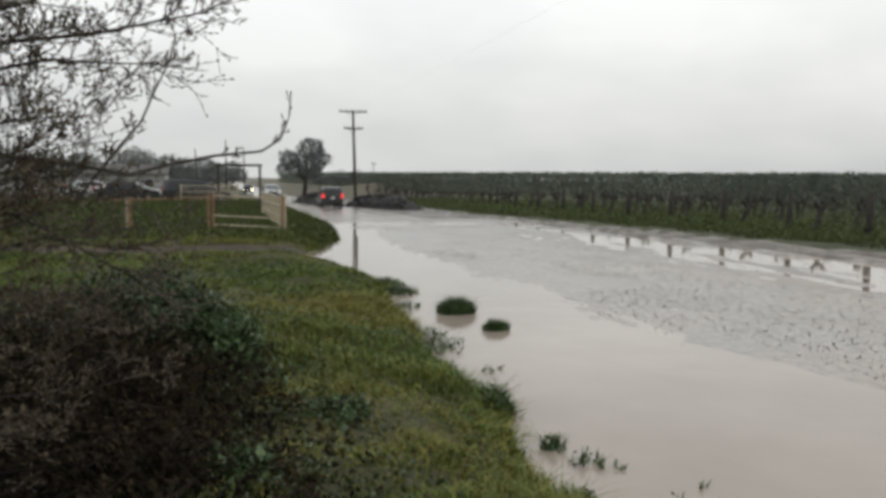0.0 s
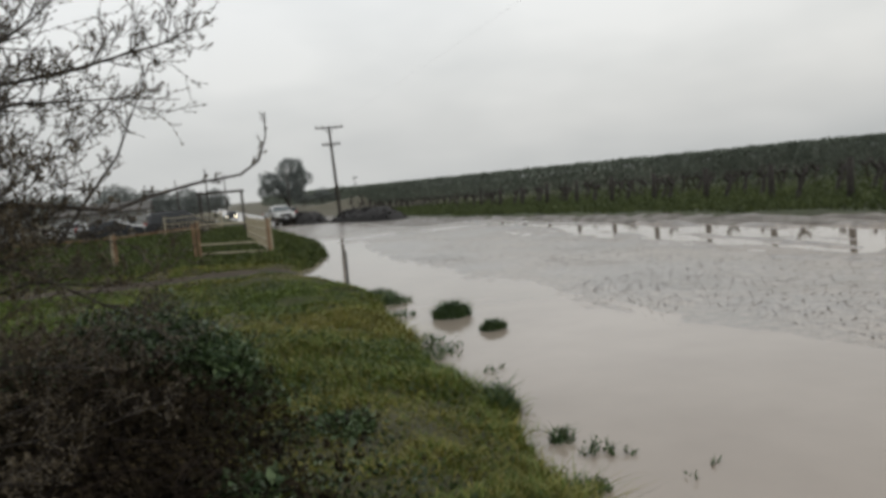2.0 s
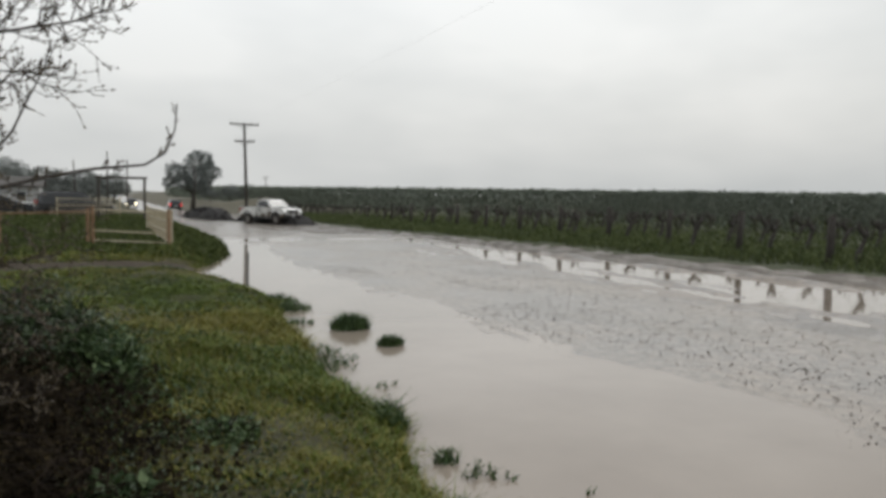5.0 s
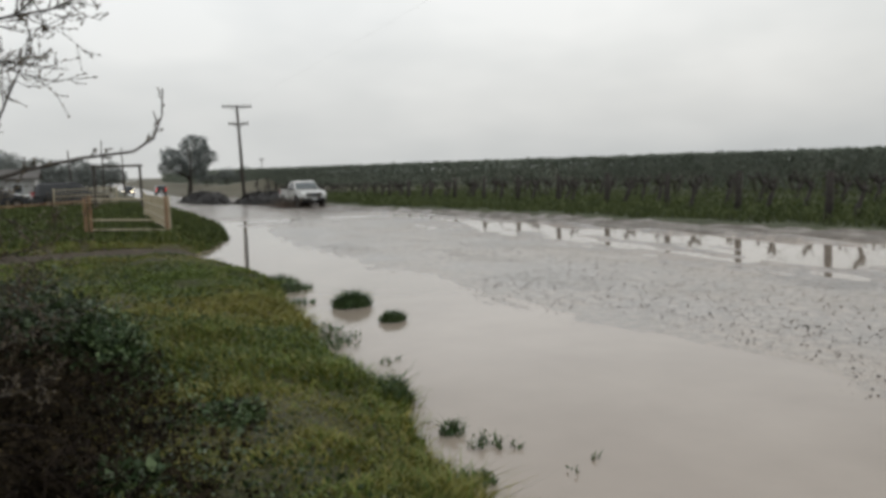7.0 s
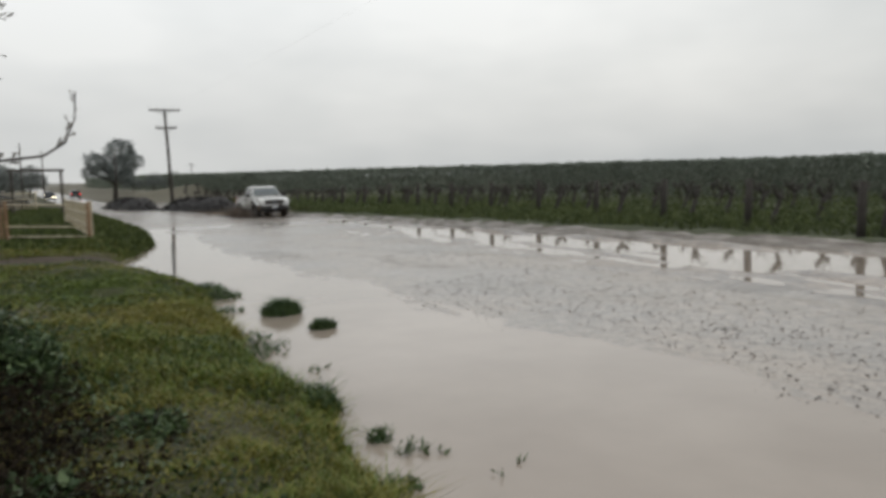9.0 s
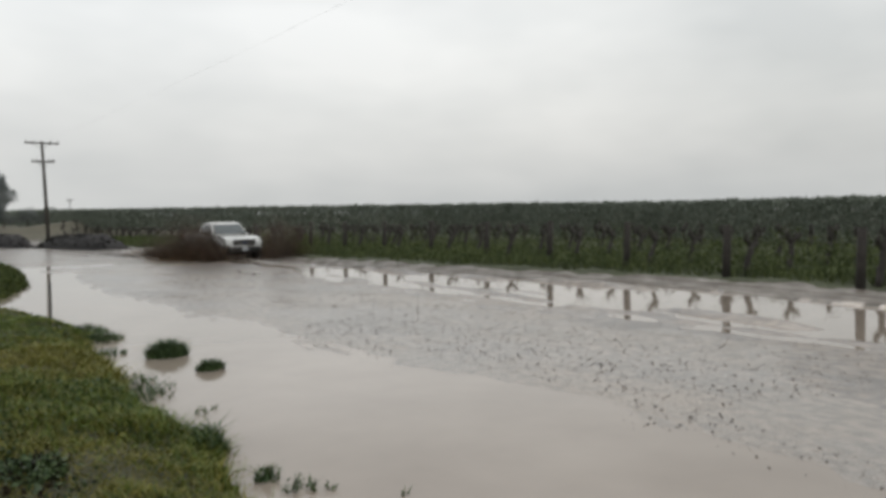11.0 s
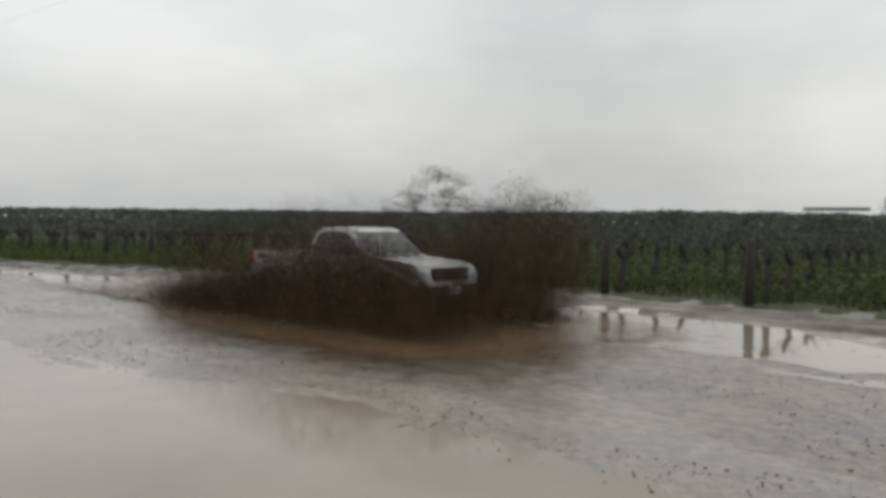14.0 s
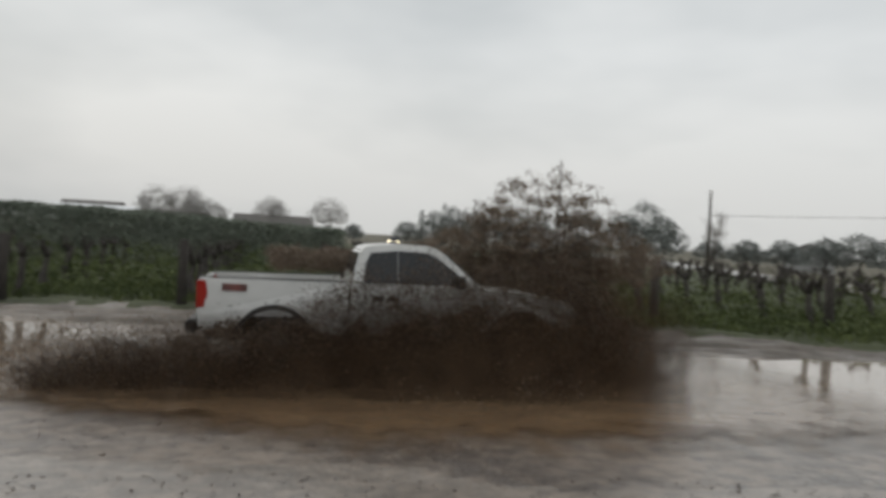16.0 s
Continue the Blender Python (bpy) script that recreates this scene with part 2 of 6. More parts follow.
M["brownwall"] = mat("brown_house_wall", (0.16, 0.13, 0.11), (0.24, 0.2, 0.17), 0.8, 2, 0.3, 0.1, 10)
M["whiteroof"] = mat("white_metal_roof", (0.55, 0.57, 0.58), (0.70, 0.72, 0.73), 0.4, 2, 0.3)
M["darkroof"] = mat("dark_shingle_roof", (0.07, 0.065, 0.06), (0.13, 0.12, 0.11), 0.8, 5, 0.5, 0.3, 12)
M["pane"] = mat("dark_window_pane", (0.02, 0.022, 0.025), (0.035, 0.04, 0.045), 0.05, 2, 0.5)
M["brownwater"] = fading_water()


def mud_mist(name, c1, c2, thick):
    """Fine spray hanging in the air: brown, ragged and half see-through."""
    m = mat(name, c1, c2, 0.9, 2, 0.8, spec=0.0)
    nt = m.node_tree
    N, L = nt.nodes.new, nt.links.new
    p, out = nt.nodes["Principled BSDF"], nt.nodes["Material Output"]
    tc, no, rg = N("ShaderNodeTexCoord"), N("ShaderNodeTexNoise"), N("ShaderNodeMapRange")
    no.inputs["Scale"].default_value, no.inputs["Detail"].default_value = 3.2, 6.0
    L(tc.outputs["Object"], no.inputs["Vector"])
    at, ad = N("ShaderNodeAttribute"), N("ShaderNodeMath")
    at.attribute_name = "cover"
    ad.operation = "MULTIPLY"
    rg.inputs["From Min"].default_value, rg.inputs["From Max"].default_value = 0.28, 0.62
    rg.inputs["To Min"].default_value, rg.inputs["To Max"].default_value = 0.25, thick
    L(no.outputs[0], rg.inputs["Value"])
    L(rg.outputs[0], ad.inputs[0])
    L(at.outputs["Fac"], ad.inputs[1])
    tr, mx = N("ShaderNodeBsdfTransparent"), N("ShaderNodeMixShader")
    L(ad.outputs[0], mx.inputs[0])
    L(tr.outputs[0], mx.inputs[1])
    L(p.outputs[0], mx.inputs[2])
    L(mx.outputs[0], out.inputs["Surface"])
    return m


M["mist"] = mud_mist("hanging_mud_mist", (0.055, 0.036, 0.023), (0.105, 0.071, 0.046), 1.0)

M["paint"] = muddy_paint()
M["trim"] = mat("black_plastic_trim", (0.012, 0.012, 0.012), (0.035, 0.032, 0.03), 0.5, 8, 1, 0.15, 60)
M["tyre"] = mat("muddy_tyre_rubber", (0.012, 0.011, 0.010), (0.05, 0.038, 0.028), 0.8, 9, 2, 0.5, 40)
M["rim"] = mat("muddy_alloy", (0.16, 0.14, 0.12), (0.35, 0.33, 0.31), 0.4, 10, 2, metallic=0.6)
M["glass"] = mat("tinted_car_glass", (0.012, 0.014, 0.015), (0.022, 0.024, 0.026), 0.04, 2, 0.5)
M["windscreen"] = mat("windscreen_glass", (0.09, 0.105, 0.11), (0.13, 0.145, 0.15), 0.05, 2, 0.5, coat=0.5)
M["lamp"] = mat("clear_headlamp", (0.45, 0.45, 0.43), (0.6, 0.6, 0.58), 0.1, 6, 1, coat=1.0)
M["redlamp"] = mat("red_tail_lamp", (0.30, 0.018, 0.014), (0.42, 0.03, 0.022), 0.15, 6, 1, coat=1.0)
M["redlit"] = mat("lit_red_tail_lamp", (0.6, 0.02, 0.02), (0.7, 0.03, 0.03), 0.2, 6, 1, glow=(1.0, 0.05, 0.05, 0.8))
M["headlit"] = mat("lit_headlamp", (0.8, 0.75, 0.6), (0.9, 0.85, 0.7), 0.2, 6, 1, glow=(1.0, 0.86, 0.55, 6.0))
M["plate"] = mat("licence_plate", (0.6, 0.6, 0.6), (0.7, 0.7, 0.7), 0.4, 6, 1)
M["ink"] = mat("dark_blue_print", (0.03, 0.04, 0.1), (0.04, 0.05, 0.12), 0.5, 6, 1)
M["decal"] = mat("dark_side_decal", (0.05, 0.045, 0.045), (0.3, 0.08, 0.06), 0.4, 9, 3)
M["darkpaint"] = mat("dark_car_paint", (0.018, 0.018, 0.022), (0.035, 0.035, 0.042), 0.25, 3, 0.6, coat=0.8)
M["whitepaint"] = mat("white_car_paint", (0.6, 0.6, 0.6), (0.72, 0.72, 0.72), 0.3, 3, 0.6, coat=0.6)
M["splash"] = mat("thrown_mud", (0.038, 0.025, 0.0165), (0.10, 0.067, 0.044), 0.5, 2, 0.7, island=0.5, spec=0.3)
M["splashlight"] = mat("thin_muddy_spray", (0.11, 0.080, 0.055), (0.23, 0.175, 0.128), 0.5, 2, 0.7, island=0.5, spec=0.3)
M["stone"] = mat("wet_clods", (0.065, 0.054, 0.047), (0.15, 0.126, 0.11), 0.5, 8, 2, island=0.6, coat=0.3)
M["palm"] = mat("palm_fronds", (0.05, 0.055, 0.045), (0.10, 0.105, 0.085), 0.8, 1, 0.3, island=0.5)


# ---- geometry helpers ----
rng = np.random.default_rng(7)


class Geo:
    def __init__(self):
        self.v, self.f = [], []

    def tube(self, pts, radii, n=5, cap=True):
        pts = [Vector(p) for p in pts]
        base = len(self.v)
        for i, p in enumerate(pts):
            d = (pts[min(i + 1, len(pts) - 1)] - pts[max(i - 1, 0)]).normalized()
            a = d.cross(Vector((0.31, 0.17, 0.93)))
            if a.length < 0.05:
                a = d.cross(Vector((1, 0, 0)))
            a.normalize()
            b = d.cross(a)
            for k in range(n):
                w = 2 * math.pi * k / n
                self.v.append(p + (a * math.cos(w) + b * math.sin(w)) * radii[i])
        for i in range(len(pts) - 1):
            for k in range(n):
                self.f.append((base + i * n + k, base + i * n + (k + 1) % n, base + (i + 1) * n + (k + 1) % n, base + (i + 1) * n + k))
        if cap:
            self.f.append(tuple(base + k for k in range(n))[::-1])
            self.f.append(tuple(base + (len(pts) - 1) * n + k for k in range(n)))
        return self

    def box(self, c, s, rz=0.0):
        base, m = len(self.v), Matrix.Rotation(radians(rz), 3, "Z")
        for dx, dy, dz in ((-1, -1, -1), (1, -1, -1), (1, 1, -1), (-1, 1, -1), (-1, -1, 1), (1, -1, 1), (1, 1, 1), (-1, 1, 1)):
            self.v.append(Vector(c) + m @ Vector((dx * s[0] / 2, dy * s[1] / 2, dz * s[2] / 2)))
        for q in ((3, 2, 1, 0), (4, 5, 6, 7), (0, 1, 5, 4), (1, 2, 6, 5), (2, 3, 7, 6), (3, 0, 4, 7)):
            self.f.append(tuple(base + k for k in q))
        return self

    def prism(self, prof, y0, y1, shift=None):
        """A side profile of (x, z) drawn out from y0 to y1; shift(x, y, z) may bend the result."""
        base, n = len(self.v), len(prof)
        for y in (y0, y1):
            for x, z in prof:
                self.v.append(Vector(shift(x, y, z) if shift else (x, y, z)))
        self.f.append(tuple(base + k for k in range(n)))
        self.f.append(tuple(base + n + k for k in range(n))[::-1])
        for k in range(n):
            self.f.append((base + (k + 1) % n, base + k, base + n + k, base + n + (k + 1) % n))
        return self

    def ring(self, c, prof, n=20):
        """A lathe about the y axis: prof of (radius, y)."""
        base, m = len(self.v), len(prof)
        for k in range(n):
            w = 2 * math.pi * k / n
            for r, y in prof:
                self.v.append(Vector((c[0] + r * math.cos(w), c[1] + y, c[2] + r * math.sin(w))))
        for k in range(n):
            for j in range(m - 1):
                self.f.append((base + k * m + j, base + k * m + j + 1, base + (k + 1) % n * m + j + 1, base + (k + 1) % n * m + j))
        return self

    def add(self, V, F):
        base = len(self.v)
        self.v.extend(Vector(p) for p in V)
        self.f.extend(tuple(base + int(k) for k in q) for q in F)
        return self

    def mesh(self, name, material, smooth=False, bevel=0.0):
        me = bpy.data.meshes.new(name)
        me.from_pydata([tuple(p) for p in self.v], [], self.f)
        me.materials.append(material)
        if bevel:
            bm = bmesh.new()
            bm.from_mesh(me)
            sharp = [e for e in bm.edges if len(e.link_faces) == 2 and e.calc_face_angle(0) > 0.35]
            bmesh.ops.recalc_face_normals(bm, faces=bm.faces)
            bmesh.ops.bevel(bm, geom=sharp, offset=bevel, segments=2, affect="EDGES", clamp_overlap=True)
            bm.to_mesh(me)
            bm.free()
        if smooth:
            me.polygons.foreach_set("use_smooth", [True] * len(me.polygons))
        me.update()
        return me


def quick(name, V, F, material, smooth=False):
    me = bpy.data.meshes.new(name)
    me.from_pydata(np.asarray(V, float).tolist(), [], F if isinstance(F, list) else np.asarray(F).tolist())
    me.materials.append(material)
    if smooth:
        me.polygons.foreach_set("use_smooth", [True] * len(me.polygons))
    me.update()
    return me


def thing(name, m, label, category, group="", kind=""):
    ob = new(name)
    ob.matrix_world = m
    return tagged(ob, label, category, group, kind)


def part(name, geo, material, parent, label="", smooth=False, bevel=0.0):
    me = geo if isinstance(geo, bpy.types.Mesh) else geo.mesh(name, material, smooth, bevel)
    ob = new(name, me)
    ob.parent = parent
    return tagged(ob, label, kind="stuff" if name.endswith("_growth") or name == "crust" else "")


def leaves(C, S, aspect=0.5, lift=0.3):
    """Flat folded leaves: two triangles each, at C, of length S, turned at random."""
    n = len(C)
    d = rng.normal(size=(n, 3)) + np.array([0, 0, lift])
    d /= np.linalg.norm(d, axis=1)[:, None]
    s = np.cross(d, rng.normal(size=(n, 3)))
    s /= np.linalg.norm(s, axis=1)[:, None] + 1e-9
    u = np.cross(d, s)
    S = np.asarray(S)[:, None]
    V = np.stack([C, C + d * S * 0.5 + s * S * aspect * 0.5 + u * S * 0.08, C + d * S, C + d * S * 0.5 - s * S * aspect * 0.5 + u * S * 0.08], 1).reshape(-1, 3)
    i = np.arange(n)[:, None] * 4
    return V, np.concatenate([i + [0, 1, 2], i + [0, 2, 3]], 1).reshape(-1, 3)


def blades(R, H, W, lean=0.45):
    """Bent grass blades rooted at R."""
    n = len(R)
    w = rng.uniform(0, 2 * np.pi, n)
    side = np.stack([np.cos(w), np.sin(w), np.zeros(n)], 1) * np.asarray(W)[:, None]
    a = rng.uniform(0, 2 * np.pi, n)
    bend = np.stack([np.cos(a), np.sin(a), np.zeros(n)], 1) * (rng.uniform(0.1, 1, n) * lean * H)[:, None]
    up = np.zeros((n, 3))
    up[:, 2] = H
    V = np.stack([R - side, R + side, R + side * 0.8 + bend * 0.35 + up * 0.6, R - side * 0.8 + bend * 0.35 + up * 0.6, R + bend * 1.2 + up], 1).reshape(-1, 3)
    i = np.arange(n)[:, None] * 5
    return V, np.concatenate([i + [0, 1, 2], i + [0, 2, 3], i + [3, 2, 4]], 1).reshape(-1, 3)


def drops(C, S, stretch=None):
    """Small four-sided lumps at C, of size S, drawn out along stretch."""
    n = len(C)
    B = np.array([(1, 1, 1), (1, -1, -1), (-1, 1, -1), (-1, -1, 1)]) * 0.6
    q = np.linalg.qr(rng.normal(size=(n, 3, 3)))[0]
    V = np.einsum("nij,kj->nki", q, B) * np.asarray(S)[:, None, None]
    if stretch is not None:
        d = stretch / (np.linalg.norm(stretch, axis=1)[:, None] + 1e-9)
        V = V + (np.einsum("nki,ni->nk", V, d) * np.linalg.norm(stretch, axis=1)[:, None])[:, :, None] * d[:, None, :]
    V = (V + np.asarray(C)[:, None]).reshape(-1, 3)
    i = np.arange(n)[:, None] * 4
    return V, np.concatenate([i + [0, 1, 2], i + [0, 3, 1], i + [0, 2, 3], i + [1, 3, 2]], 1).reshape(-1, 3)


def vnoise(x, y, seed=0):
    """Smooth lattice noise from 0 to 1."""
    x, y = np.asarray(x, float), np.asarray(y, float)
    xi, yi = np.floor(x).astype(np.int64), np.floor(y).astype(np.int64)
    fx, fy = x - xi, y - yi
    fx, fy = fx * fx * (3 - 2 * fx), fy * fy * (3 - 2 * fy)

    def h(a, b):
        k = (a * 374761393 + b * 668265263 + seed * 974634777) & 0xFFFFFFFF
        k = ((k ^ (k >> 13)) * 1274126177) & 0xFFFFFFFF
        return ((k ^ (k >> 16)) & 0xFFFF) / 65535.0

    return (h(xi, yi) * (1 - fx) + h(xi + 1, yi) * fx) * (1 - fy) + (h(xi, yi + 1) * (1 - fx) + h(xi + 1, yi + 1) * fx) * fy


# ---- the lie of the land ----
SHORE_Y = [-60, -5, 4.2, 5.6, 6.2, 6.9, 8.1, 9.1, 11.1, 12.9, 13.9, 15.5, 16.6, 18.3, 19.5, 21.5, 23.5, 26.4, 32.6, 45, 60, 90, 200, 600]
SHORE_X = [3.5, 1.35, 1.56, 1.76, 1.84, 1.68, 1.68, 1.50, 1.65, 1.72, 1.92, 1.68, 1.42, 0.75, 0.35, 0.6, 1.1, 1.75, 1.95, 1.3, 0.3, -2.0, -10.5, -41]
EDGE_Y = [-60, -8, -3, 0, 2, 5.2, 7, 9, 12, 17, 30, 45, 60, 90, 200, 600]
EDGE_X = [4.5, 3.6, 4.2, 5.0, 5.5, 5.3, 4.95, 4.7, 4.45, 3.85, 2.95, 1.9, 0.7, -1.7, -10.0, -40]
VINE_X = 20.5


def row_end(y):
    """Where the vine rows end on the road side."""
    y = np.asarray(y, float)
    return VINE_X - 0.08 * np.maximum(y - 25, 0) - 0.4 * np.clip(-9 - y, 0, 16)


WEED_Y = [-60, -30, -14, -10, -5, 0, 10, 16, 21, 30, 47, 60, 80, 120]
WEED_X = [7, 10.0, 14.9, 17.6, 19.0, 19.6, 19.6, 18.8, 17.0, 14.8, 12.0, 11.2, 9.5, 7.0]
POOL_Y = [-40, -12.7, -8.3, -6, -4, 0, 6, 10, 15, 20, 26, 33]
POOL_A = [6.5, 7.2, 8.6, 10.0, 12.0, 12.4, 12.7, 13.0, 12.8, 11.6, 11.0, 10.6]
POOL_B = [11.0, 13.6, 14.0, 14.6, 15.4, 16.2, 16.8, 16.8, 16.0, 14.6, 13.0, 11.5]


def weed_edge(y):
    """Where the weeds of the vineyard begin beyond the mud."""
    return np.interp(y, WEED_Y, WEED_X)


def shore(y):
    return np.interp(y, SHORE_Y, SHORE_X)


def edge(y):
    return np.interp(y, EDGE_Y, EDGE_X)


def drop(x, y):
    """The road falls away gently in the distance."""
    return np.interp(y, [33, 47, 64, 95, 150, 600], [0, -0.20, -0.35, -0.75, -1.1, -1.1]) * np.clip((np.asarray(x, float) - shore(y) + 4) / 4, 0, 1)


def height(x, y):
    x, y = np.asarray(x, float), np.asarray(y, float)
    xs, xe = shore(y) + (vnoise(x * 3, y * 3, 5) - 0.5) * 0.25, edge(y)
    rough = (vnoise(x * 2.3, y * 2.3, 1) - 0.5) * 0.10 + (vnoise(x * 0.7, y * 0.7, 2) - 0.5) * 0.14
    bank = 0.44 * (1 - np.exp(-np.maximum(xs - x, 0) / 0.55)) + rough * np.clip((xs - x) * 1.5, 0, 1) - 0.02
    # the dirt track that dips to the water between the two grassy banks
    dip = np.exp(-((y - 20.2 - 0.10 * (x + 3)) / 1.7) ** 2) * np.clip((x + 9) / 4, 0, 1)
    bank = bank * (1 - 0.62 * dip)
    far = np.clip((np.hypot(x, y - 20) - 45) / 60, 0, 1)
    bank = bank * (1 - far) + (0.30 + rough * 0.5) * far
    # flooded verge, then the crowned road, then the rutted shoulder
    road = xe + 6.0
    s = (x - xe) / 6.0
    across = -0.012 + 0.055 * np.clip(s * 3, -1, 1) * (1 - 0.5 * np.clip(s, 0, 1))
    across = across + (vnoise(x * 1.1, y * 0.45, 3) - 0.5) * 0.035 + (vnoise(x * 5, y * 2.2, 4) - 0.5) * 0.02
    across = np.where(x < xe, np.minimum(across, -0.004 - 0.02 * np.clip((xe - x) * 2, 0, 1)), across)
    ruts = 0.08 * np.sin((x + 0.35 * (vnoise(x * 0.2, y * 0.12, 6) - 0.5) * 4) * 4.3) * np.exp(-((x - 15.6) / 3.8) ** 2)
    ruts = ruts + (vnoise(x * 3.2, y * 1.1, 8) - 0.5) * 0.10
    wander = (vnoise(0 * x, y * 0.35, 9) - 0.5) * 0.9
    near, off = np.interp(y, POOL_Y, POOL_A) + wander, np.interp(y, POOL_Y, POOL_B) - wander * 0.7
    pool = 0.16 * np.clip((x - near) / 0.7, 0, 1) * np.clip((off - x) / 0.7, 0, 1)
    lane = np.exp(-((x - 11.0) / 1.6) ** 4) * 0.035 * np.clip((34 - y) / 8, 0, 1)
    # beyond the pool the wheels have pressed narrow ruts that hold water
    strip = np.clip((x - off) / 0.6, 0, 1)
    ruts = ruts * (1 - 0.6 * strip) + strip * (0.055 * np.sin(7.4 * (x + 0.5 * (vnoise(x * 0.15, y * 0.2, 7) - 0.5))) - 0.012)
    shoulder = 0.035 + ruts - pool - lane
    k = np.clip((x - np.minimum(np.maximum(road, 9.2), np.maximum(near - 1.2, xe + 1.5))) / 1.4, 0, 1)
    right = across * (1 - k) + shoulder * k
    berm = np.clip((x - weed_edge(y) + 0.9) / 1.4, 0, 1)
    right = right * (1 - berm) + (0.13 + rough * 0.8) * berm
    z = np.where(x < xs, bank, np.where(x < xe + 0.3, np.minimum(right, -0.006 + 0.05 * np.clip((x - xe + 0.3) / 0.6, 0, 1)), right))
    # far off, a low levee closes the view down the road
    z = z + 2.4 * np.exp(-((y - 128 - 0.1 * x) / 9) ** 2) * np.clip((x - 2.5) / 14, 0, 1) ** 0.7
    return z + drop(x, y)


def grow(a, b, first, ratio):
    out, step = [], first
    while a < b:
        a += step
        step *= ratio
        out.append(a)
    return out


def make_ground():
    xs = np.array([-x for x in grow(12, 1800, 0.25, 1.16)][::-1] + list(np.arange(-12, 22, 0.14)) + grow(22, 1800, 0.25, 1.15))
    ys = np.array([-y for y in grow(24, 900, 0.3, 1.2)][::-1] + list(np.arange(-24, 34, 0.17)) + grow(34, 2600, 0.2, 1.035))
    X, Y = np.meshgrid(xs, ys)
    Z = height(X, Y)
    V = np.stack([X, Y, Z], -1).reshape(-1, 3)
    ny, nx = X.shape
    i = (np.arange(ny - 1)[:, None] * nx + np.arange(nx - 1)).reshape(-1)
    F = np.stack([i, i + 1, i + nx + 1, i + nx], 1)
    me = bpy.data.meshes.new("ground")
    me.from_pydata(V.tolist(), [], F.tolist())
    for k in ("soil", "litter", "track", "road", "mud", "field", "weedy", "dirt"):
        me.materials.append(M[k])
    c = V[F].mean(1)
    x, y = c[:, 0], c[:, 1]
    j = (vnoise(x * 2, y * 2, 11) - 0.5) * 0.8
    idx = np.zeros(len(F), int)
    s, e = shore(y), edge(y)
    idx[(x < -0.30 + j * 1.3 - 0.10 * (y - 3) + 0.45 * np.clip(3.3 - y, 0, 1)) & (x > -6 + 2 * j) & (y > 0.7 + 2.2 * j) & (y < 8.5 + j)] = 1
    track = (np.abs(y - 20.2 - 0.10 * (x + 3)) < 2.1 + j) & (x < s) & (x > -10)
    idx[track] = 7
    wet = x > s - 0.02
    idx[wet] = 3
    idx[wet & (x > np.maximum(e + 6.0, 9.2) + j)] = 4
    idx[wet & (x > e + 1.2 + 5 * (vnoise(x * 0.5, y * 0.3, 12) - 0.25) + 0.35 * np.maximum(y, 0))] = 4
    idx[wet & (y > 31 + 8 * j) & (x > e + 6.2 + j)] = 4
    idx[wet & (y > 42 + 10 * j) & (x > e + 5.8 + j)] = 2
    idx[wet & (x > np.interp(y, POOL_Y, POOL_B) + 0.2 + j * 1.2)] = 2
    idx[(x > weed_edge(y) + j) & (y < 178)] = 6
    idx[(y > 100) & (x > e + 6.5)] = 5
    idx[(x > np.maximum(e + 8, 12)) & (y > 178)] = 5
    idx[(x > 125) | (y < -40)] = 5
    idx[(y > 75) & (x < s - 3)] = 5
    idx[(x < -45)] = 5
    me.polygons.foreach_set("material_index", idx.tolist())
    me.polygons.foreach_set("use_smooth", [True] * len(F))
    me.update()
    tagged(new("ground", me), "muddy road shoulder, wet asphalt and grassy verge", "ground", kind="structure")


def make_water():
    # one still sheet; the road crown and the mud ridges stand out of it
    ys = [-60, -30, -10, 0, 10, 20, 30, 36]
    V = [(float(shore(y)) - 1.2, y, 0.0) for y in ys] + [(float(weed_edge(y)) + 0.3, y, 0.0) for y in ys]
    n = len(ys)
    F = [(i, n + i, n + i + 1, i + 1) for i in range(n - 1)]
    tagged(new("flood_water", quick("flood_water", V, F, M["water"])), "still silty brown flood water over the road verge", "water", kind="structure")
    # a puddle in the paddock
    a = np.linspace(0, 2 * np.pi, 28, endpoint=False)
    r = 1.0 + 0.25 * np.sin(3 * a) + 0.12 * np.sin(7 * a + 1)
    V = np.stack([-2.9 + 0.62 * r * np.cos(a), 9.9 + 0.8 * r * np.sin(a), np.full(28, float(height(-2.9, 9.9)) + 0.05)], 1)
    tagged(new("paddock_puddle", quick("paddock_puddle", V, [tuple(range(28))], M["water"])), "pale puddle lying in the rough paddock", "puddle", kind="structure")
    # the wet lane behind the pruned vines
    V = [(130, -57, 0.30), (28, -29, 0.30), (28, -33.5, 0.30), (130, -64, 0.30)]
    tagged(new("wet_lane", quick("wet_lane", V, [(0, 1, 2, 3)], M["water"])), "flooded lane shining beyond the pruned vines", "road", kind="structure")


make_ground()
make_water()


# ---- vehicles ----
def arch(cx, cz, r, n=9):
    return [(cx + r * math.cos(math.pi * k / n), cz + r * math.sin(math.pi * k / n)) for k in range(n + 1)]


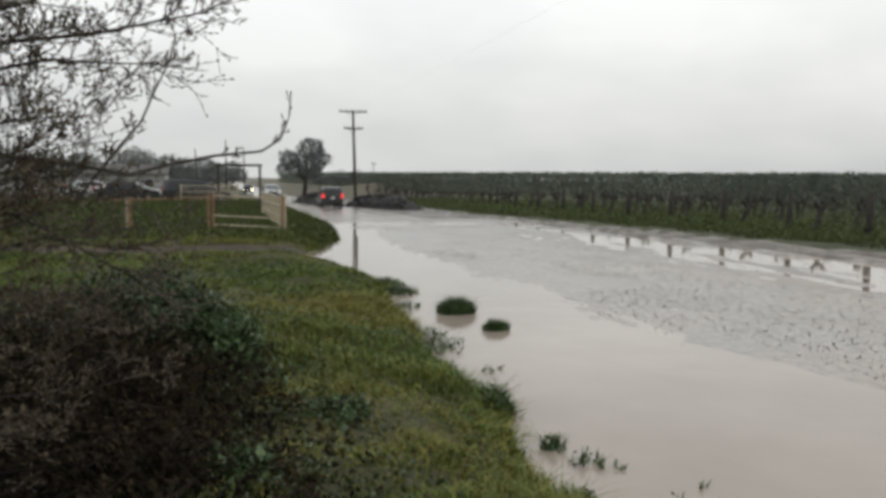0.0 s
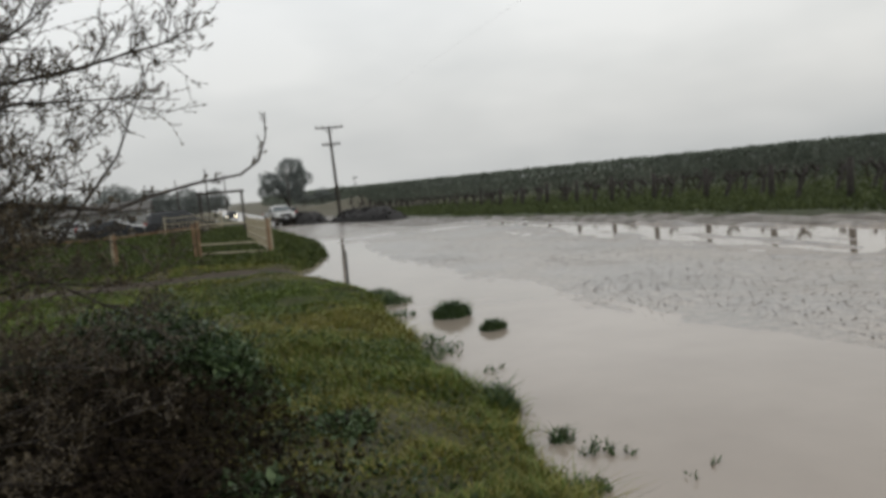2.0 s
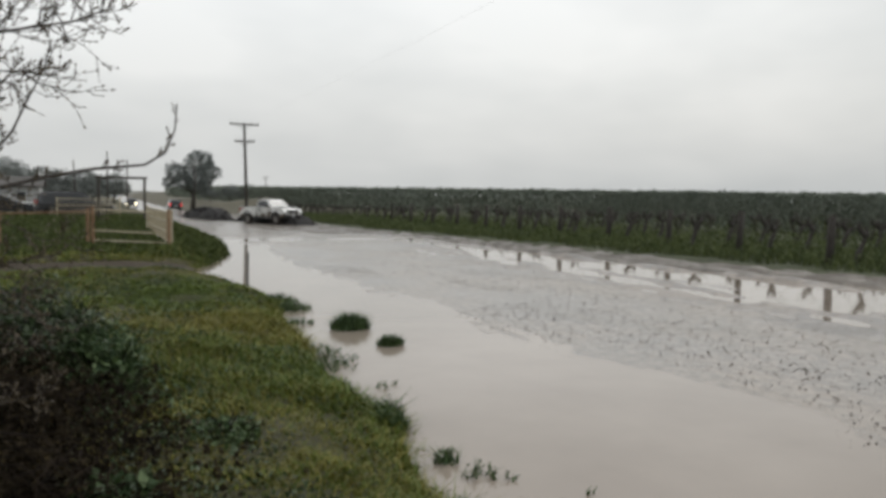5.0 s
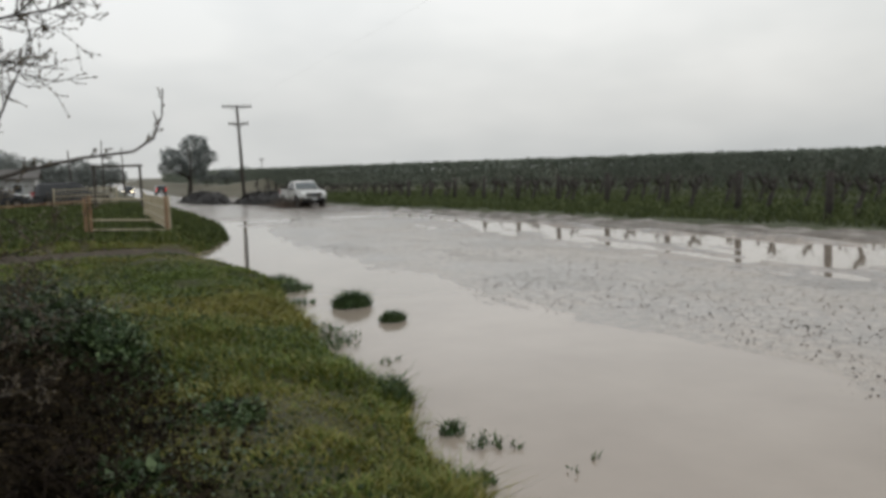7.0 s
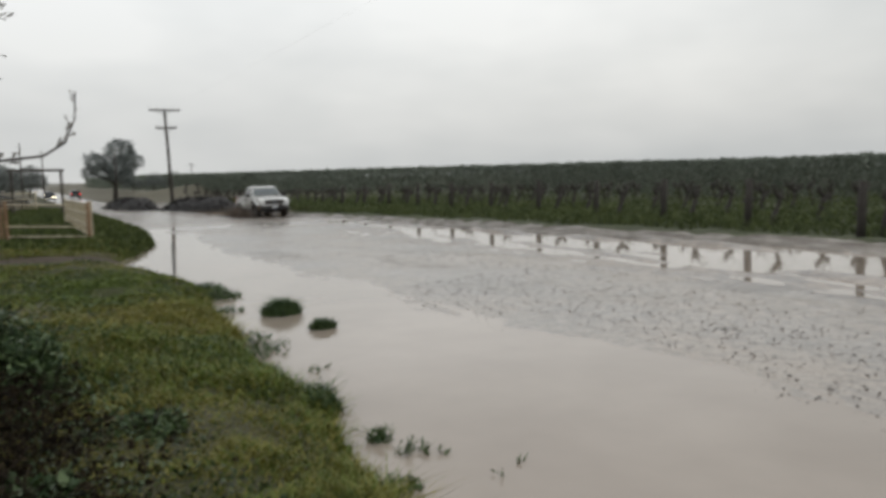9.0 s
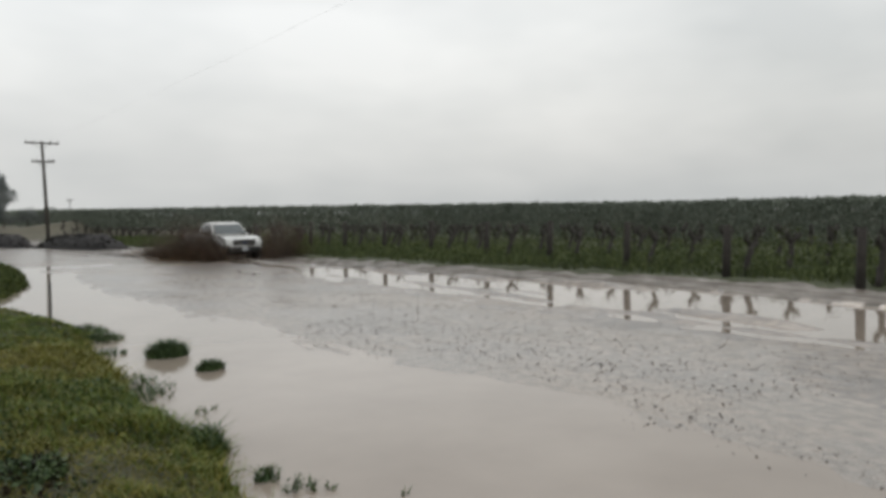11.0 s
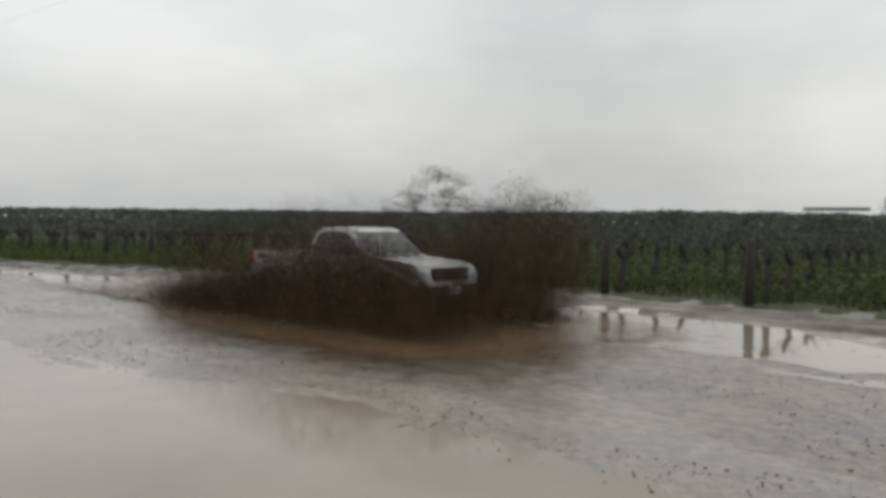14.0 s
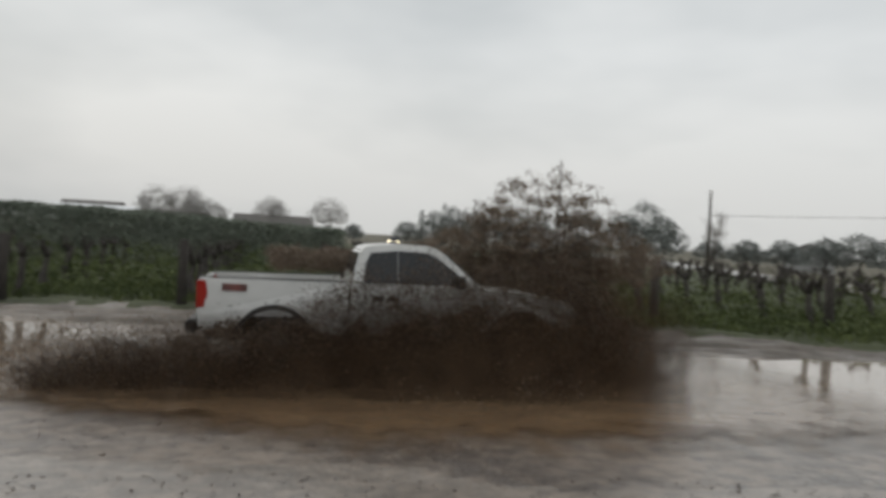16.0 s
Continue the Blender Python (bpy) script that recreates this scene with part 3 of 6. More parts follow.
def wheel(parent, x, y, r, width, name="wheel"):
    hub = new(name)
    hub.parent = parent
    hub.matrix_basis = pose(x, y, r)
    w = width / 2
    g = Geo().ring((0, 0, 0), [(r * 0.62, -w), (r * 0.9, -w), (r, -w * 0.7), (r, w * 0.7), (r * 0.9, w), (r * 0.62, w)], 24)
    for k in range(24):
        a = 2 * math.pi * k / 24
        g.box((r * math.cos(a), 0, r * math.sin(a)), (0.03, width * 0.9, 0.03))
    part("tyre", g, M["tyre"], hub, "muddy black tyre")
    s = 1 if y > 0 else -1
    g = Geo().ring((0, 0, 0), [(0.03, s * w * 0.55), (r * 0.5, s * w * 0.4), (r * 0.64, s * w * 0.85), (r * 0.64, -s * w * 0.8), (0.02, -s * w * 0.8)], 24)
    for k in range(6):
        a = 2 * math.pi * k / 6
        g.tube([(0.04 * math.cos(a), s * w * 0.7, 0.04 * math.sin(a)), (r * 0.62 * math.cos(a), s * w * 0.8, r * 0.62 * math.sin(a))], [0.035, 0.025], 4)
    part("rim", g, M["rim"], hub, "mud-caked alloy rim")
    return hub


def pane_quad(pts, off, thick=0.012):
    """A thin slab with the outline pts, laid off along the vector off."""
    g = Geo()
    n, o = len(pts), Vector(off).normalized()
    g.v = [Vector(p) + o * 0.004 for p in pts] + [Vector(p) + o * (0.004 + thick) for p in pts]
    g.f = [tuple(range(n))[::-1], tuple(range(n, 2 * n))] + [(k, (k + 1) % n, n + (k + 1) % n, n + k) for k in range(n)]
    return g


def make_truck():
    t = thing("pickup_truck", pose(0, 0, 0), "white extended-cab pickup truck splashed with brown mud", "pickup truck")
    W, FX, RX, R = 0.98, 2.0, -1.68, 0.43

    def curve(x, y, z):
        w = 1.0 - 0.05 * max(0, (z - 0.95) / 0.4) - 0.10 * max(0, (x - 2.45) / 0.45) ** 2
        w -= 0.03 * max(0, (0.75 - z) / 0.25)
        return (x, y * w, z)

    # cab sides, doors and front wings in one shell with the wheel arch cut in
    prof = [(-0.60, 0.50), (-0.60, 1.33), (1.30, 1.33), (1.46, 1.31), (2.40, 1.24), (2.76, 1.17), (2.90, 1.03), (2.93, 0.82), (2.90, 0.60)]
    prof += arch(FX, 0.44, 0.52) + [(FX - 0.53, 0.50)]
    body = part("body", Geo().prism(prof, -W, W, curve), M["paint"], t, "white cab and bonnet, mud up the sides", bevel=0.035)
    # load bed: two sides, front wall, tailgate and floor
    side = [(-2.71, 0.60), (-2.75, 0.85), (-2.75, 1.35), (-0.63, 1.37), (-0.63, 0.52)]
    side += arch(RX, 0.44, 0.52)
    for s in (-1, 1):
        part("bed_side", Geo().prism(side, s * W, s * (W - 0.11), curve), M["paint"], t, bevel=0.02)
    part("tailgate", Geo().box((-2.715, 0, 1.05), (0.06, 1.70, 0.60)), M["paint"], t, bevel=0.02)
    part("bed_front_wall", Geo().box((-0.66, 0, 1.05), (0.06, 1.72, 0.60)), M["paint"], t, bevel=0.01)
    part("bed_floor", Geo().box((-1.69, 0, 0.80), (2.00, 1.72, 0.05)), M["trim"], t, "black bed liner")
    for s in (-1, 1):
        part("bed_rail_cap", Geo().box((-1.69, s * 0.885, 1.375), (2.08, 0.10, 0.014)), M["trim"], t, "black plastic rail cap", bevel=0.008)
    # roof and pillars

    def tumble(x, y, z):
        return (x, y * (0.95 - 0.20 * (z - 1.31) / 0.62), z)

    cab = [(-0.58, 1.31), (-0.54, 1.60), (-0.47, 1.84), (-0.34, 1.92), (0.15, 1.955), (0.55, 1.94), (0.74, 1.88), (1.02, 1.64), (1.40, 1.31)]
    part("cab_roof", Geo().prism(cab, -W, W, tumble), M["paint"], t, "white roof and pillars", bevel=0.04)

    def side_pt(x, z, s):
        return tumble(x, s * W, z)

    for s in (-1, 1):
        off = (0, s, 0.32)
        rear = [side_pt(*p, s) for p in ((-0.42, 1.36), (-0.40, 1.62), (-0.32, 1.80), (0.08, 1.845), (0.08, 1.36))]
        front = [side_pt(*p, s) for p in ((0.095, 1.36), (0.095, 1.845), (0.52, 1.83), (0.68, 1.77), (0.94, 1.58), (1.18, 1.36))]
        part("side_window", pane_quad(rear if s < 0 else rear[::-1], off), M["glass"], t, "dark tinted glass")
        part("side_window", pane_quad(front if s < 0 else front[::-1], off), M["glass"], t, "dark tinted glass")
        g = Geo().box((1.0, s * 1.10, 1.42), (0.14, 0.20, 0.19)).tube([(1.04, s * 0.93, 1.36), (1.02, s * 1.04, 1.38)], [0.03, 0.025], 5)
        part("wing_mirror", g, M["trim"], t, "black door mirror", bevel=0.02)
        for x in (0.02, -0.20):
            g = Geo().box((x, s * (W - 0.012), 1.14), (0.17, 0.04, 0.075))
            part("door_handle", g, M["trim"], t, "black door handle", bevel=0.012)
        for x in (-0.40, 0.09, 1.24):
            part("door_gap", Geo().box((x, s * (W - 0.004), 0.94), (0.012, 0.012, 0.72)), M["trim"], t)
        part("rocker_trim", Geo().prism([(-0.98, 0.42), (-0.98, 0.60), (1.42, 0.60), (1.42, 0.42)], s * (W + 0.005), s * (W - 0.12)), M["trim"], t, "black rocker panel", bevel=0.02)
        for cx in (FX, RX):
            outer, inner = arch(cx, 0.44, 0.575, 14), arch(cx, 0.44, 0.505, 14)
            part("wheel_flare", Geo().prism(outer + inner[::-1], s * (W + 0.035), s * (W - 0.05)), M["trim"], t, "black wheel-arch flare")
        part("tail_lamp", Geo().prism([(-2.765, 0.93), (-2.765, 1.33), (-2.64, 1.33), (-2.61, 1.13), (-2.64, 0.93)], s * (W * 0.985), s * (W - 0.15)), M["redlamp"], t, "red tail lamp", bevel=0.015)
        part("headlamp", Geo().prism([(2.64, 0.90), (2.70, 1.13), (2.84, 1.10), (2.945, 0.90)], s * 0.93, s * 0.62), M["lamp"], t, "clear headlamp", bevel=0.02)
        part("bed_decal", Geo().box((-2.25, s * (W - 0.02), 1.24), (0.34, 0.02, 0.10)), M["decal"], t, "dark and red sticker")
    ws = [tumble(0.80, -W * 0.90, 1.83), tumble(0.80, W * 0.90, 1.83), tumble(1.34, W * 0.92, 1.37), tumble(1.34, -W * 0.92, 1.37)]
    part("windscreen", pane_quad(ws, (0.6, 0, 0.8)), M["windscreen"], t, "wet windscreen")
    for y in (-0.45, 0.25):
        part("wiper", Geo().tube([(1.38, y, 1.36), (1.16, y + 0.42, 1.55)], [0.012, 0.008], 4), M["trim"], t)
    rw = [tumble(-0.555, -W * 0.85, 1.50), tumble(-0.555, W * 0.85, 1.50), tumble(-0.485, W * 0.85, 1.80), tumble(-0.485, -W * 0.85, 1.80)]
    part("rear_window", pane_quad(rw[::-1], (-0.9, 0, 0.4)), M["glass"], t)
    part("grille", Geo().box((2.90, 0, 0.97), (0.10, 1.16, 0.30)), M["trim"], t, "black grille", bevel=0.03)
    for z in (0.89, 0.97, 1.05):
        part("grille_bar", Geo().box((2.955, 0, z), (0.02, 1.08, 0.022)), M["rim"], t)
    part("badge", Geo().ring((2.965, 0, 0.97), [(0.0, 0), (0.09, 0)], 16).box((2.965, 0, 0.97), (0.012, 0.18, 0.07)), M["ink"], t, "dark blue oval badge")
    part("front_bumper", Geo().prism([(2.70, 0.48), (2.74, 0.76), (3.02, 0.76), (3.04, 0.60), (2.94, 0.46)], -0.95, 0.95, curve), M["trim"], t, "black front bumper", bevel=0.03)
    part("rear_bumper", Geo().box((-2.83, 0, 0.66), (0.16, 1.80, 0.20)), M["trim"], t, bevel=0.03)
    pl = part("number_plate", Geo().box((3.045, 0.0, 0.66), (0.014, 0.31, 0.155)), M["plate"], t, "white number plate with plain bars")
    for y in (-0.10, -0.05, 0.0, 0.05, 0.10):
        part("plate_bar", Geo().box((3.055, y, 0.655), (0.006, 0.028, 0.07)), M["ink"], pl)
    part("underbody", Geo().box((0, 0, 0.55), (5.3, 1.1, 0.20)).tube([(RX, -0.8, 0.41), (RX, 0.8, 0.41)], [0.07, 0.07], 6).tube([(FX, -0.8, 0.41), (FX, 0.8, 0.41)], [0.06, 0.06], 6), M["trim"], t, "black chassis and axles")
    for o in t.children_recursive:
        for v in o.data.vertices:
            v.co.z += 0.06
    hubs = [wheel(t, x, s * 0.83, R, 0.27) for x in (FX, RX) for s in (-1, 1)]
    return t, hubs


def make_car(name, label, category, paint, m, suv=True, lit_rear=False, lit_front=False, L=4.6, W=0.9, H=1.7):
    t = thing(name, m, label, category)
    h = L / 2
    prof = [(-h, 0.45), (-h - 0.03, 0.95), (h - 1.2, 0.98), (h - 0.15, 0.86), (h, 0.6), (h - 0.05, 0.35)] + arch(h - 0.85, 0.34, 0.40, 7) + arch(-h + 0.85, 0.34, 0.40, 7)
    part("body", Geo().prism(prof, -W, W), paint, t, bevel=0.04)
    back = -h + (0.05 if suv else 0.75)
    cab = [(back, 0.94), (back + 0.18, H - 0.08), (back + 0.4, H), (0.25, H), (0.5, H - 0.1), (h - 1.15, 0.94)]
    tum = lambda x, y, z: (x, y * (0.97 - 0.2 * (z - 0.94) / (H - 0.94)), z)
    part("cabin", Geo().prism(cab, -W, W, tum), paint, t, bevel=0.05)
    for s in (-1, 1):
        q = [tum(x, s * W, z) for x, z in ((back + 0.2, 1.02), (back + 0.32, H - 0.16), (0.28, H - 0.12), (h - 1.4, 1.02))]
        part("side_window", pane_quad(q if s < 0 else q[::-1], (0, s, 0.3)), M["glass"], t)
        part("tail_lamp", Geo().box((-h - 0.02, s * (W - 0.12), 1.0), (0.08, 0.2, 0.34)), M["redlit"] if lit_rear else M["redlamp"], t, "red tail lamp")
        part("headlamp", Geo().box((h - 0.03, s * (W - 0.2), 0.72), (0.1, 0.32, 0.18)), M["headlit"] if lit_front else M["lamp"], t, "headlamp")
    rw = [(back + 0.02, -0.7, 1.06), (back + 0.02, 0.7, 1.06), (back + 0.12, 0.62, H - 0.2), (back + 0.12, -0.62, H - 0.2)]
    part("rear_window", pane_quad(rw[::-1], (-1, 0, 0.2)), M["glass"], t)
    ws = [(0.52, -0.62, H - 0.14), (0.52, 0.62, H - 0.14), (h - 1.2, 0.74, 1.0), (h - 1.2, -0.74, 1.0)]
    part("windscreen", pane_quad(ws, (0.6, 0, 0.8)), M["glass"], t)
    pl = part("number_plate", Geo().box((-h - 0.05, 0, 0.80), (0.02, 0.34, 0.15)), M["plate"], t)
    part("bumper", Geo().box((-h, 0, 0.5), (0.16, 1.7, 0.2)), M["trim"], t)
    part("bumper", Geo().box((h - 0.02, 0, 0.45), (0.14, 1.7, 0.2)), M["trim"], t)
    hubs = [wheel(t, x, s * (W - 0.12), 0.33, 0.22) for x in (h - 0.85, -h + 0.85) for s in (-1, 1)]
    return t, hubs


truck, truck_wheels = make_truck()
suv, suv_wheels = make_car("suv", "dark sport utility car with lit red tail lamps", "car", M["darkpaint"], pose(0, 0, 0), lit_rear=True)


# ---- roadside poles and posts ----
def utility_pole(m, h, label, arms=(0.0, 1.5), lean=0.02, r=0.16):
    t = thing("utility_pole", m, label, "utility pole", "roadside poles")
    top = Vector((-lean * h, 0, h))
    part("pole", Geo().tube([(0, 0, -0.4), (top.x * 0.5, 0, h * 0.5), top], [r, r * 0.85, r * 0.65], 9), M["polewood"], t, smooth=True)
    for d in arms:
        z, x, w = h - d - 0.15, -lean * (h - d), 1.25 if d == 0 else 0.85
        a = part("crossarm", Geo().box((x, -0.14, z), (2 * w, 0.10, 0.13)), M["polewood"], t)
        for k in (-0.92, -0.5, 0.5, 0.92):
            part("insulator", Geo().tube([(x + k * w, -0.14, z + 0.06), (x + k * w, -0.14, z + 0.17), (x + k * w, -0.14, z + 0.24)], [0.03, 0.06, 0.03], 6), M["porcelain"], a)
        for s in (-1, 1):
            part("brace", Geo().tube([(x, -0.16, z - 0.5), (x + s * w * 0.5, -0.16, z - 0.04)], [0.02, 0.02], 4), M["greypipe"], t)
    return t


utility_pole(pose(6.55, 69.0, -0.4), 8.7, "weathered wooden utility pole with two crossarms beside a dark heap", lean=0.03)
utility_pole(pose(4.5, 142, -0.6), 8.0, "plain wooden pole in front of a large tree", arms=(), lean=0.0, r=0.13)
utility_pole(pose(24.5, 205, 0.1), 6.4, "distant utility pole above the vines", arms=(0.3,), lean=0.0, r=0.13)
utility_pole(pose(66, -40.5, 0.1), 7.9, "bare wooden utility pole carrying wires by the flooded lane", arms=(), lean=-0.02)
utility_pole(pose(146, -37, 0.1), 9.8, "distant utility pole with a crossarm in front of dark trees", arms=(0.3,), lean=0.0)
utility_pole(pose(79.6, -30.2, 0.1), 11.2, "tall plain wooden pole beyond the vineyard", arms=(), lean=0.0, r=0.11)
utility_pole(pose(-7.5, 108, 0.2), 7.0, "thin grey pole beside the farmyard", arms=(), lean=0.0, r=0.10)
utility_pole(pose(-4.6, 98, 0.2), 5.6, "thin dark pole beside the farmyard", arms=(), lean=0.01, r=0.10)
utility_pole(pose(-10.2, 98, 0.2), 5.4, "thin leaning pole beside the farmyard", arms=(), lean=0.05, r=0.10)


def make_wires():
    t = thing("overhead_wires", pose(0, 0, 0), "sagging overhead wires running from a pole", "wires")
    for a, b in ((Vector((66.1, -40.5, 5.6)), Vector((20, -72, 7.6))),):
        pts = [a.lerp(b, u) - Vector((0, 0, 2.4 * u * (1 - u) * 1.1)) for u in np.linspace(0, 1, 15)]
        part("wire", Geo().tube(pts, [0.02] * 15, 4), M["wire"], t)
    t = thing("overhead_wire", pose(0, 0, 0), "thin overhead wire running along the road from the pole", "wire")
    a, b = Vector((6.4, 69, 8.35)), Vector((12.6, -44, 9.4))
    pts = [a.lerp(b, u) - Vector((0, 0, 3.2 * u * (1 - u))) for u in np.linspace(0, 1, 25)]
    # pale insulator grey imitates haze on this wire
    part("wire", Geo().tube(pts, [0.0022] * 25, 4), M["porcelain"], t)


make_wires()
p = thing("marker_post", pose(1.54, 16.94, -0.1), "thin grey steel marker post standing in the flood", "post")
part("stake", Geo().box((0, 0, 0.46), (0.055, 0.035, 0.94)).box((0, 0.025, 0.46), (0.02, 0.03, 0.94)), M["greypipe"], p)


def fence_panel(name, a, b, h, rails, m_rail, m_post, label, sheet=False, group="paddock fences"):
    a, b = Vector((*a, float(height(*a)))), Vector((*b, float(height(*b))))
    t = thing(name, Matrix.Translation(a), label, "fence", group)
    d = b - a
    for q in (Vector(), d):
        part("post", Geo().tube([q + Vector((0, 0, -0.2)), q + Vector((0, 0, h + 0.06))], [0.055, 0.055], 8), m_post, t, "rusty steel post")
    for z in rails:
        part("rail", Geo().tube([Vector((0, 0, z)), d + Vector((0, 0, z))], [0.028, 0.028], 6), m_rail, t, "faded pipe rail")
    if sheet:
        n = max(4, int(d.length / 0.22))
        for k in range(1, n):
            q = d * (k / n)
            part("picket", Geo().tube([q + Vector((0, 0, 0.1)), q + Vector((0, 0, rails[-1]))], [0.014, 0.014], 4), m_rail, t)
    return t


fence_panel("gate", (-2.35, 25.4), (-0.12, 25.0), 1.12, (0.12, 0.42, 1.08), M["palepipe"], M["rust"], "faded yellow pipe gate with rusty posts beside the track")
fence_panel("fence", (-0.05, 25.2), (-1.0, 36.0), 1.12, (0.1, 0.4, 0.75, 1.08), M["palepipe"], M["palepipe"], "pale pipe fence panel with close uprights running along the verge", True)
fence_panel("fence", (-5.0, 25.8), (-2.5, 25.45), 1.05, (1.0,), M["rust"], M["rust"], "rusty pipe fence in the wet paddock")
fence_panel("fence", (-9.0, 26.2), (-5.1, 25.85), 1.05, (1.0,), M["rust"], M["palepipe"], "rusty pipe fence in the wet paddock")
fence_panel("fence", (-6.6, 52), (-3.0, 52), 1.2, (0.3, 0.75, 1.15), M["palepipe"], M["palepipe"], "pale pipe fence at the back of the paddock", True)


def make_frame():
    t = thing("overhead_gate_frame", pose(0, 0, 0.25), "tall dark entrance frame of posts and a crossbeam", "gate frame")
    for x in (-1.45, -4.0):
        part("upright", Geo().tube([(x, 49, -0.3), (x, 49, 2.62)], [0.085, 0.08], 8), M["polewood"], t)
    part("crossbeam", Geo().box((-2.75, 49, 2.66), (2.9, 0.14, 0.15)), M["polewood"], t)


make_frame()


def make_heap(m, rx, ry, h, label):
    """A long heap of dark compost with a crumbled, lumpy skin."""
    n, k = 60, 24
    u, v = np.meshgrid(np.linspace(-1, 1, n), np.linspace(-1, 1, k))
    r = np.clip(1 - (np.abs(u) ** 2.6 + np.abs(v) ** 2.2), 0, 1) ** 0.6
    z = h * r * (0.65 + 0.6 * vnoise(u * 5 + 9, v * 2, 21)) + (vnoise(u * 22, v * 11, 22) - 0.5) * 0.22 * r - 0.05
    V = np.stack([u * rx, v * ry, z], -1).reshape(-1, 3)
    i = (np.arange(k - 1)[:, None] * n + np.arange(n - 1)).reshape(-1)
    F = np.stack([i, i + 1, i + n + 1, i + n], 1)
    t = thing("compost_heap", m, label, "compost heap", "dark heaps")
    part("mound", quick("mound", V, F, M["compost"], True), None, t)
    C = np.stack([rng.uniform(-rx, rx, 260), rng.uniform(-ry, ry, 260)], 1)
    q = np.clip(1 - (np.abs(C[:, 0] / rx) ** 2.6 + np.abs(C[:, 1] / ry) ** 2.2), 0, 1)
    C = np.column_stack([C, h * q ** 0.6 * 0.92])
    part("crust", quick("crust", *drops(C, rng.uniform(0.08, 0.26, 260)), M["compost"]), None, t)


make_heap(pose(3.6, 78, -0.52, 0, 0, 99), 8.5, 1.5, 1.15, "long black compost heap at the roadside behind the pole")
make_heap(pose(8.3, 64, -0.36, 0, 0, 104), 7.0, 1.7, 1.15, "black compost heap at the roadside by the vines")


# ---- vineyard ----
def vine_trunk(seed):
    q = random.Random(seed)
    g = Geo()
    x, y, pts, rad = 0.0, 0.0, [], []
    lean = q.uniform(-0.45, 0.45)
    for k in range(7):
        z = k * 0.17
        pts.append((x, y, z - 0.06))
        rad.append(0.105 - 0.005 * k + q.uniform(-0.012, 0.022))
        x += lean * 0.16 + q.uniform(-0.05, 0.05)
        y += q.uniform(-0.04, 0.04)
    g.tube(pts, rad, 7)
    head = Vector(pts[-1])
    spurs = []
    for s in (-1, 1):
        arm, rr = [head], [0.075]
        for k in range(4):
            arm.append(arm[-1] + Vector((s * q.uniform(0.02, 0.10), q.uniform(-0.07, 0.07), q.uniform(0.0, 0.11))))
            rr.append(0.075 - 0.008 * k + q.uniform(0, 0.02))
            spurs.append(arm[-1])
        g.tube(arm, rr, 6)
    for sp in spurs:
        g.tube([sp, sp + Vector((q.uniform(-0.06, 0.06), q.uniform(-0.06, 0.06), q.uniform(0.1, 0.2)))], [0.04, 0.018], 5)
    return g, spurs + [head]


def vine_canes(spurs, seed, n=60, top=2.55):
    q = random.Random(seed)
    g, C = Geo(), []
    for _ in range(n):
        s = q.choice(spurs)
        end = Vector((s.x + q.uniform(-0.45, 0.45), s.y + q.uniform(-0.55, 0.55), q.uniform(top - 0.75, top + 0.12)))
        mid = s.lerp(end, 0.5) + Vector((q.uniform(-0.12, 0.12), q.uniform(-0.15, 0.15), q.uniform(0, 0.12)))
        g.tube([s, mid, end], [0.011, 0.008, 0.005], 3, False)
        for _ in range(14):
            u = q.uniform(0.15, 1.0)
            a = s.lerp(mid, u * 2) if u < 0.5 else mid.lerp(end, u * 2 - 1)
            C.append(tuple(a + Vector((q.uniform(-0.08, 0.08), q.uniform(-0.08, 0.08), q.uniform(-0.05, 0.05)))))
    return g, np.array(C)


ROWS = [1.4 + 4.15 * k for k in range(-9, 30)]
VINES = []
for k in range(4):
    g, spurs = vine_trunk(k)
    a = g.mesh("trunk", M["vine"], True)
    gs, Cs = vine_canes(spurs, 80 + k, 9, 1.6)
    VINES.append((a, None, None, gs.mesh("cane_growth", M["cane"])))


def make_vine(x, y, k):
    a, b, c, d = VINES[k % 4]
    t = thing("grapevine", pose(x, y, float(height(x, y)), 0, 0, (k * 37) % 14 - 7 + 180 * (k % 2)), "gnarled black grapevine pruned back to its arms", "grapevine", "vine rows")
    part("trunk", a, None, t)
    part("cane_growth", d, None, t, "thin pale canes")


def canopy_front(y):
    """The pruned rows give way to standing foliage some way into the field, nearer the road farther off."""
    return row_end(y) + np.interp(y, [-10, 40, 110, 170], [19, 19, 4, 2])


